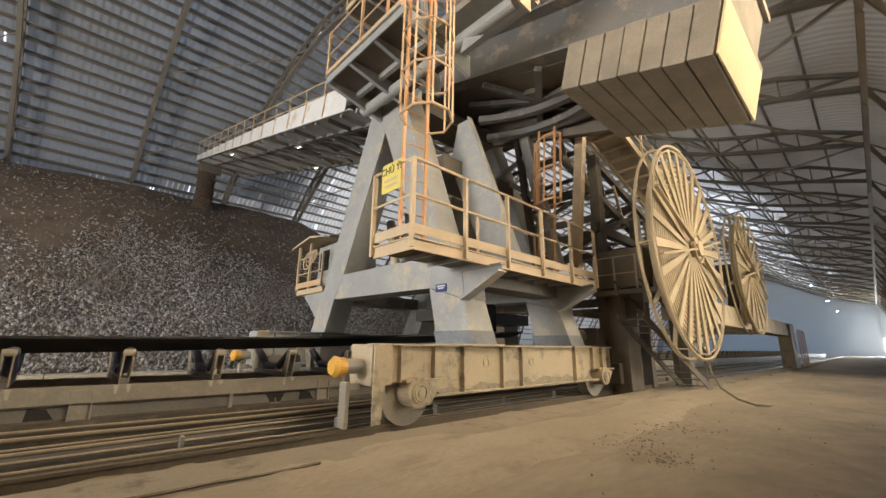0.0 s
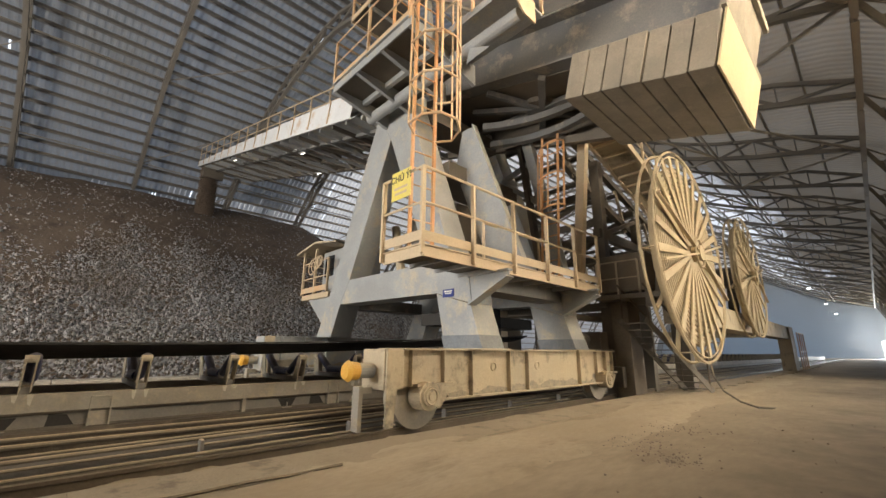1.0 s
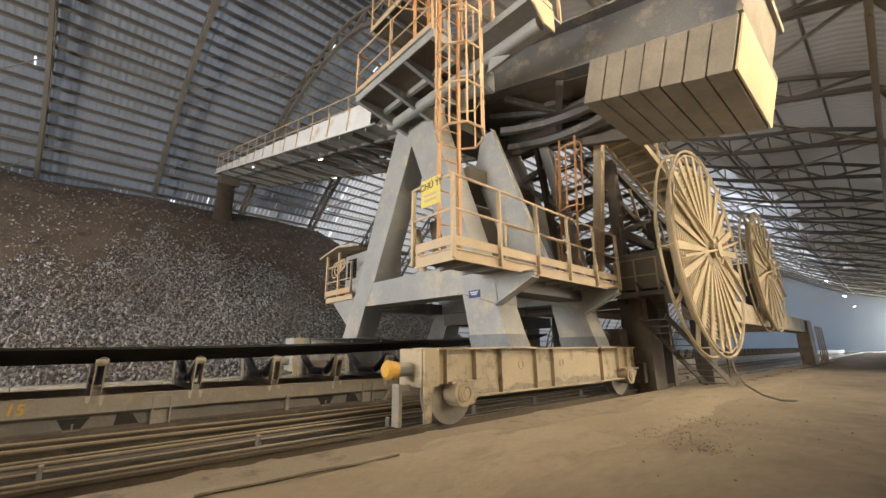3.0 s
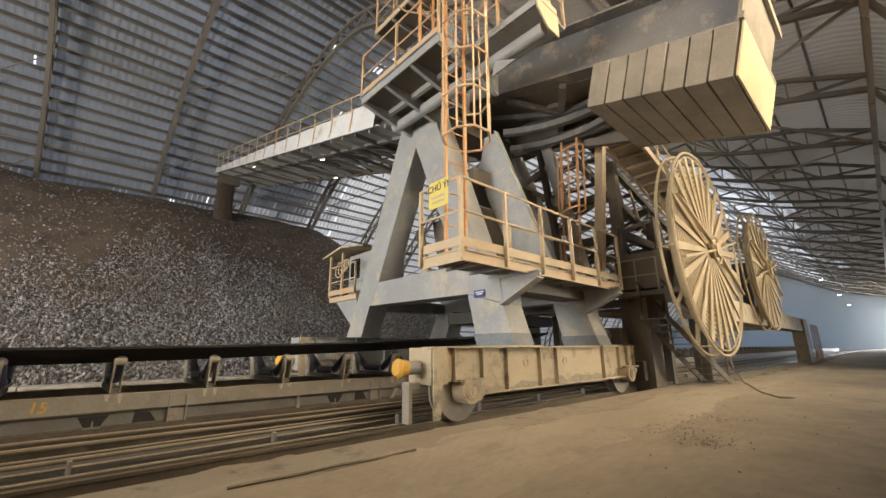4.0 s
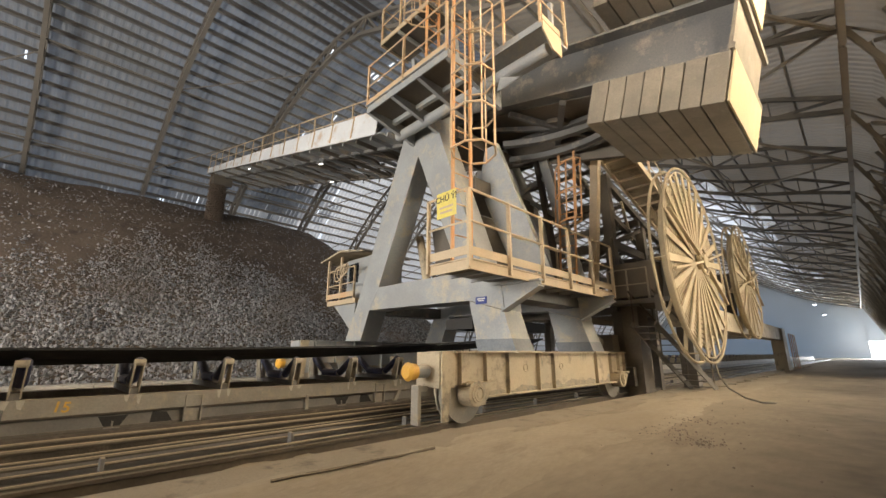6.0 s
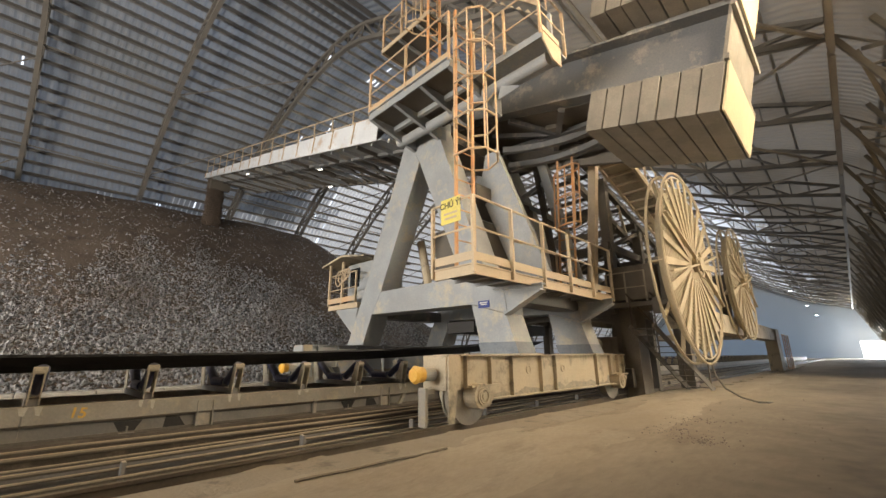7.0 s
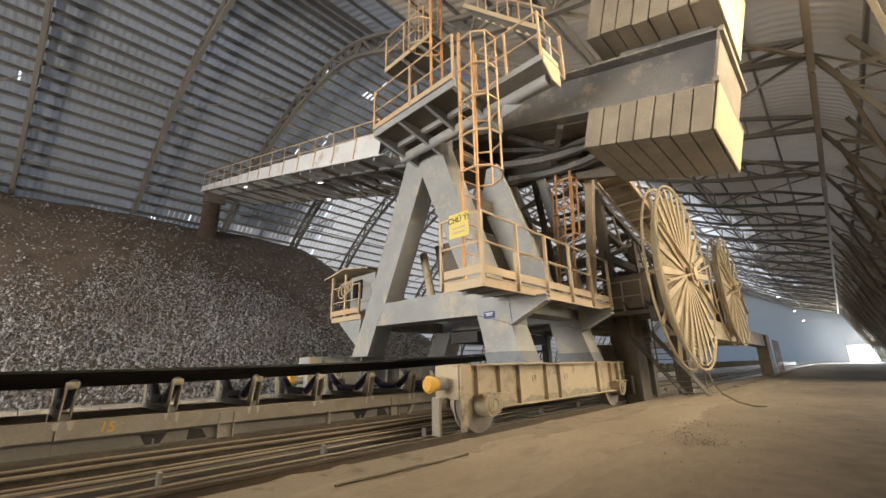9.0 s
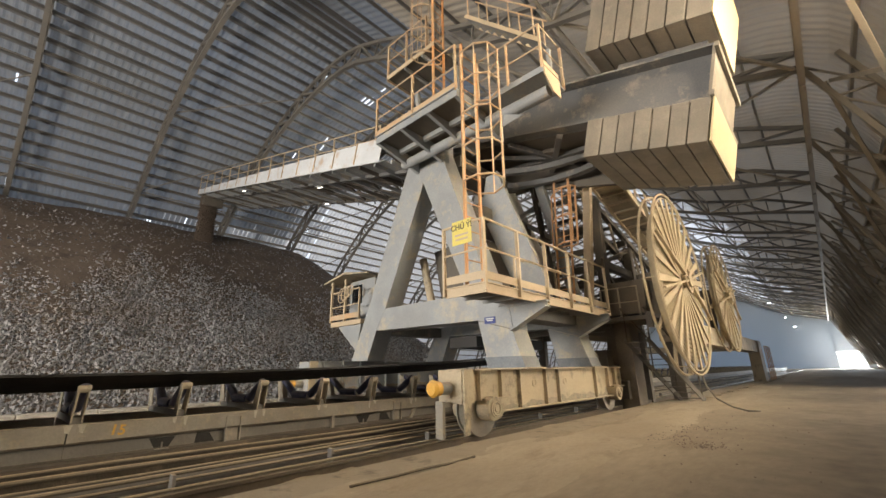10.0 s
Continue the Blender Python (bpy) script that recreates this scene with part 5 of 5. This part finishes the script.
for k in range(9):
    p = ua.lerp(ub, (k + 0.5) / 9)
    part("tread", Shape().box((p.x - 0.07, p.y, p.z - 0.015), (p.x + 0.07, p.y + 0.5, p.z + 0.015)), STEEL, UST)
part("stair_post", Shape().beam((-3.35, 5.0, 7.0), (-3.35, 5.0, 8.0), 0.08, 0.08, (0, 1, 0)), STEEL, UST)
# ---- operator cabin on the far leg ----
CAB = thing("operator_cabin", (-11.4, 5.9, 2.5), "small dusty operator cabin with overhanging roof and coiled hoses", "cabin")
part("floor_frame", Shape().box((-12.3, 5.3, 2.45), (-10.6, 7.0, 2.6)), CREAM, CAB)
part("kick_board", Shape().box((-12.3, 5.27, 2.66), (-10.7, 5.3, 2.82)), PEACH, CAB)
part("body", Shape().box((-11.9, 5.75, 2.6), (-10.5, 7.0, 4.0)), STEEL, CAB, bevel=0.02)
part("window", Shape().box((-11.75, 5.74, 3.2), (-11.2, 5.75, 3.85)), GLASS, CAB)
part("roof_plate", Shape().prism([(-12.75, 5.2, 4.02), (-11.5, 5.2, 4.22), (-10.2, 5.2, 4.02), (-10.2, 5.2, 3.97), (-11.5, 5.2, 4.16), (-12.75, 5.2, 3.96)], (0, 1.9, 0)), BOGIE, CAB)
railing(CAB, [(-12.3, 7.0, 2.6), (-12.3, 5.3, 2.6), (-10.7, 5.3, 2.6)], CREAM, 1.0, 0.8)
for x in (-12.3, -11.5):
    part("roof_post", Shape().beam((x, 5.3, 2.6), (x, 5.3, 4.0), 0.07, 0.07, (0, 1, 0)), CREAM, CAB)
for k in range(4):
    part("hose", Shape().hoop((-11.6 + 0.15 * k, 5.24, 3.45 + 0.04 * k), (1, 0, 0.2), (0, 0, 1), 0.24 - 0.03 * k, 0.02, 20, 5), CREAM, CAB)
part("bracket_arm", Shape().prism([(-12.0, 5.4, 2.45), (-10.7, 5.4, 2.45), (-10.9, 5.4, 1.6)], (0, 0.2, 0)), STEEL, CAB)

# ---- posts, second ladder and tower behind the platform ----
single("box_column", Shape().beam((-4.86, 9.05, 2.40), (-4.42, 9.05, 6.45), 0.22, 0.2, (0, 1, 0)), CREAM, "cream box-section steel column on the platform", "column", bevel=0.01)
LAD2 = thing("caged_ladder", (-5.0, 8.0, PZ), "orange caged ladder standing on the service platform", "ladder")
caged_ladder(LAD2, (-5.0, 8.0, PZ), (-4.78, 8.0, 6.35), (0.22, 0.0, 0), (0.6, -0.8, 0), ORANGE, 1.75, ORANGE, 0.36)
DRIVEBOX = surface("brown_grimed_steel", (0.14, 0.115, 0.085), (0.2, 0.165, 0.12), 1.5, 0.7, 0, DUST, 0.4, 0.1)
TOWER = thing("tripper_tower", (-6.5, 12.0, 0), "dark lattice tower of the belt tripper", "tower")
for x in (-5.0, -9.0):
    for y in (10.9, 13.6):
        part("column", Shape().beam((x, y, -0.2), (x, y, 6.6 - 0.45 * (y - 10.9)), 0.28, 0.28, (0, 1, 0)), DARK, TOWER)
    part("column", Shape().box((x + 0.15, 10.75, -0.2), (x + 0.6, 11.5, 2.3)), DRIVEBOX, TOWER)
    for z in (2.3, 4.3):
        part("side_beam", Shape().beam((x, 10.6, z), (x, 13.6, z), 0.2, 0.25), DARK, TOWER)
    part("brace", Shape().beam((x, 10.9, 2.4), (x, 13.6, 4.2), 0.12, 0.12), DARK, TOWER)
    part("brace", Shape().beam((x, 13.6, 2.4), (x, 10.9, 4.2), 0.12, 0.12), DARK, TOWER)
    part("brace", Shape().beam((x, 10.9, 4.3), (x, 13.6, 5.3), 0.12, 0.12), DARK, TOWER)
for y in (10.9, 13.6):
    for z in (2.2, 4.2, 5.6):
        part("cross_beam", Shape().beam((-9, y, z), (-5, y, z), 0.2, 0.22), DARK, TOWER)
    part("brace", Shape().beam((-9, y, 4.2), (-5, y, 5.6), 0.1, 0.1), DARK, TOWER)
    part("brace", Shape().beam((-9, y, 2.2), (-5, y, 4.2), 0.1, 0.1), DARK, TOWER)
part("drive_box", Shape().box((-4.9, 10.4, 2.5), (-3.7, 11.4, 3.5)), DRIVEBOX, TOWER, "dusty boxy drive housing", 0.02)
part("drive_platform", Shape().box((-5.0, 10.2, 2.3), (-3.3, 12.0, 2.42)).box((-3.7, 10.15, 2.06), (-3.55, 10.3, 2.5)), DARK, TOWER)
railing(TOWER, [(-5.0, 10.4, 2.42), (-3.9, 10.4, 2.42), (-3.9, 12, 2.42)], BOGIE, 0.9, 0.7)

# inclined belt gallery coming down behind the tower
GAL = thing("inclined_gallery", (-4.6, 13, 4), "inclined conveyor gallery with walkway and handrail", "gallery")
ga, gb = Vector((-4.2, 9.2, 6.85)), Vector((-4.2, 17.0, 4.75))
part("walkway", Shape().beam(ga, gb, 0.8, 0.05), BOGIE, GAL)
for s in (-1, 1):
    part("stringer", Shape().beam(ga + Vector((0.42 * s, 0, -0.02)), gb + Vector((0.42 * s, 0, -0.02)), 0.08, 0.2), CREAM, GAL)
for k in range(15):
    p = ga.lerp(gb, (k + 0.5) / 15) - Vector((0, 0, 0.07))
    part("cross_bar", Shape().beam(p - Vector((0.42, 0, 0)), p + Vector((0.42, 0, 0)), 0.09, 0.07), CREAM, GAL)
railing(GAL, [ga + Vector((0.42, 0, 0)), gb + Vector((0.42, 0, 0))], CREAM, 1.0, 1.1)
for x in (-5.2, -8.8):
    part("truss_chord", Shape().beam((x, 9.0, 7.3), (x, 20, 4.4), 0.16, 0.2), DARK, GAL)
    part("truss_chord", Shape().beam((x, 9.0, 6.2), (x, 19, 3.5), 0.16, 0.2), DARK, GAL)
    for k in range(9):
        y = 9.2 + 1.15 * k
        part("lacing", Shape().beam((x, y, 7.2 - 0.26 * (y - 9)), (x, y + 0.6, 5.85 - 0.26 * (y - 9)), 0.08, 0.08), BOGIE if k % 2 else DARK, GAL)
        part("cross_beam", Shape().beam((-8.8, y, 7.0 - 0.26 * (y - 9)), (-5.2, y + 0.02, 7.0 - 0.26 * (y - 9)), 0.1, 0.12), DARK, GAL)


# ---- cable reels ----
def cable_reel(c, r, label, spokes, turn):
    """Two hoops, flat radial bars over a pale wound disc, a hub with crossed tie bars."""
    c = Vector(c)
    ob = thing("cable_reel", c - Vector((0, 0, r)), label, "cable reel", "cable reels")
    Y, Z = Vector((0, 1, 0)), Vector((0, 0, 1))
    for dx in (0.15, -0.17):
        part("rim", Shape().hoop(c + Vector((dx, 0, 0)), Y, Z, r, 0.035, 72, 6), REELMAT, ob)
    part("inner_ring", Shape().hoop(c + Vector((0.15, 0, 0)), Y, Z, r * 0.955, 0.018, 60, 5), REELMAT, ob)
    for k in range(spokes):
        a = math.tau * k / spokes + turn
        d = Y * math.cos(a) + Z * math.sin(a)
        w = Y * -math.sin(a) + Z * math.cos(a)
        e = Vector((0.12, 0, 0))
        s = Shape().prism([c + e + d * 0.22 - w * 0.045, c + e + d * 0.22 + w * 0.045, c + e + d * r * 0.965 + w * 0.10, c + e + d * r * 0.965 - w * 0.10], (0.035, 0, 0))
        part("spoke", s, REELMAT, ob)
        if k % 2 == 0:
            e = Vector((-0.17, 0, 0))
            part("back_spoke", Shape().beam(c + e + d * 0.2, c + e + d * r, 0.09, 0.04, w), REELMAT, ob)
        if k % 4 == 0:
            part("rim_spacer", Shape().tube(c + d * r - Vector((0.22, 0, 0)), c + d * r + Vector((0.18, 0, 0)), 0.018, 6), REELMAT, ob)
    part("backing_disc", Shape().tube(c - Vector((0.10, 0, 0)), c + Vector((0.03, 0, 0)), r * 0.85, 64), REELCABLE, ob)
    n = 30
    for k in range(n):
        part("cable_layer", Shape().hoop(c + Vector((0.05 + 0.012 * (-1) ** k, 0, 0)), Y, Z, 0.42 + (r * 0.85 - 0.42) * k / (n - 1), 0.045, 64, 6), REELCABLE, ob)
    part("hub", Shape().tube(c - Vector((0.5, 0, 0)), c + Vector((0.36, 0, 0)), 0.2, 20), REELMAT, ob, bevel=0.01)
    part("hub_ring", Shape().hoop(c + Vector((0.30, 0, 0)), Y, Z, 0.36, 0.03, 28, 6), REELMAT, ob)
    for a in (0.25, 2.75, 3.35, 5.9):
        d = Y * math.cos(a) + Z * math.sin(a)
        part("tie_bar", Shape().beam(c + Vector((0.30, 0, 0)), c + d * r * 0.97 + Vector((0.24, 0, 0)), 0.08, 0.05), REELMAT, ob)
    return ob


cable_reel((-2.98, 11.3, 3.42), 2.68, "tall dust-caked cable reel with many flat spokes", 24, 0.1)
cable_reel((-3.02, 18.9, 3.85), 2.3, "second dust-caked cable reel standing behind the first", 16, 0.3)
REELFRAME = thing("reel_frame", (-3.6, 18, 0), "heavy dusty frame carrying the cable reels", "reel frame")
part("long_beam", Shape().box((-3.95, 12.0, 1.75), (-3.3, 31.4, 2.45)), BOGIE, REELFRAME, bevel=0.02)
part("end_leg", Shape().box((-3.85, 30.0, -0.1), (-3.25, 31.5, 2.46)), BOGIE, REELFRAME, bevel=0.02)
part("end_leg", Shape().box((-3.95, 12.5, -0.1), (-3.55, 12.9, 2.0)), DARK, REELFRAME)
for c in ((-2.98, 11.3, 3.42), (-3.02, 18.9, 3.85)):
    part("bearing_post", Shape().beam((-3.5, c[1] - 0.5, 2.3), (-3.5, c[1], c[2] + 0.3), 0.3, 0.3, (0, 1, 0)), DARK, REELFRAME)
    part("gear_motor", Shape().box((-4.0, c[1] - 0.35, c[2] - 0.35), (-3.3, c[1] + 0.45, c[2] + 0.35)), DARK, REELFRAME, bevel=0.03)
part("cross_beam", Shape().box((-10, 30.2, 1.9), (-3.86, 31.0, 2.3)), BOGIE, REELFRAME)
railing(REELFRAME, [(-3.2, 32.4, 0.0), (-3.2, 35.4, 0.0)], ORANGE, 2.2, 1.0)
STAIR = thing("access_stair", (-3.6, 11, 0), "dusty steel stair with sloping handrails up to the drive platform", "stair")
sa, sb = Vector((-3.35, 12.2, 0.0)), Vector((-4.05, 10.1, 1.75))
for e in (-0.3, 0.3):
    off = Vector((e, 0.1 * e, 0))
    part("stringer", Shape().beam(sa + off, sb + off, 0.03, 0.14), DARK, STAIR)
    part("handrail", Shape().tube(sa + off + Vector((0, 0, 0.9)), sb + off + Vector((0, 0, 0.9)), 0.025), RUST, STAIR)
    for t in (0.05, 0.5, 0.95):
        p = sa.lerp(sb, t) + off
        part("post", Shape().tube(p, p + Vector((0, 0, 0.9)), 0.022), RUST, STAIR)
for k in range(11):
    p = sa.lerp(sb, (k + 0.5) / 11)
    part("tread", Shape().box((p.x - 0.3, p.y - 0.08, p.z - 0.012), (p.x + 0.3, p.y + 0.08, p.z + 0.012)), DARK, STAIR)
pts = [(-2.85, 11.5, 0.7), (-2.7, 11.0, 0.45), (-2.4, 10.3, 0.2), (-2.0, 9.7, 0.06), (-1.66, 9.3, 0.02), (-1.56, 9.6, 0.0), (-1.5, 10.1, -0.05)]
cu = Shape().path(pts, 0.02, 8)
single("power_cable", cu, RUBBER, "heavy power cable drooping from the reel to the floor", "cable")


# ---- far lamps ----
for x, y, z in ((-6.5, 96, 12.2), (-5.2, 106, 10.2), (-4.4, 112, 8.6)):
    ob = thing("high_bay_lamp", (x, y, z), "bright distant hall lamp", "lamp", "hall lamps")
    part("lens", Shape().tube((x, y, z), (x, y, z + 0.05), 0.22, 12), LAMPGLOW, ob)
    part("housing", Shape().tube((x, y, z + 0.05), (x, y, z + 0.35), 0.24, 12, 0.1), DARK, ob)


# ---- machinery between the portal legs ----
CHUTE = thing("transfer_chute", (-7.6, 7.5, 1.5), "dark steel transfer chute between the portal legs", "chute")
part("hopper", Shape().prism([(-8.6, 6.6, 4.6), (-6.7, 6.6, 4.6), (-7.0, 6.6, 2.9), (-8.3, 6.6, 2.9)], (0, 1.6, 0)), DARK, CHUTE)
# black tone puts the shade between the legs into the skirt's colour
part("skirt", Shape().box((-8.2, 6.8, 1.6), (-7.2, 10.4, 1.9)), BELTING, CHUTE)
part("guard_frame", Shape().box((-6.78, 6.6, 1.35), (-6.74, 8.3, 2.05)), GLASS, CHUTE, "dark glazed guard")
part("work_lamp", Shape().box((-6.9, 7.4, 1.28), (-6.8, 7.55, 1.38)), TUBEGLOW, CHUTE)
part("work_lamp", Shape().box((-6.2, 10.2, 1.45), (-6.1, 10.4, 1.55)), TUBEGLOW, CHUTE)
part("cable_tray", Shape().box((-5.2, 8.95, 1.75), (-5.1, 10.7, 1.9)), DARK, CHUTE)

DRIVE = thing("travel_drive", (-5.4, 10.8, 0.9), "dark dusty travel motor and gearbox behind the bogie", "motor")
part("gearbox", Shape().box((-5.9, 10.3, 0.98), (-5.0, 10.75, 1.5)), DARK, DRIVE, bevel=0.03)
part("motor", Shape().tube((-5.3, 10.0, 1.28), (-5.3, 9.2, 1.28), 0.17, 18), DARK, DRIVE, bevel=0.01)
part("base_frame", Shape().box((-6.2, 9.1, 0.98), (-4.9, 10.9, 1.04)), DARK, DRIVE)
# made-up box, coloured dark to pass for the shade at the bogie end
part("dark_filler_box", Shape().box((-4.95, 10.55, 0.1), (-4.6, 10.9, 0.6)), DARK, DRIVE, bevel=0.01)
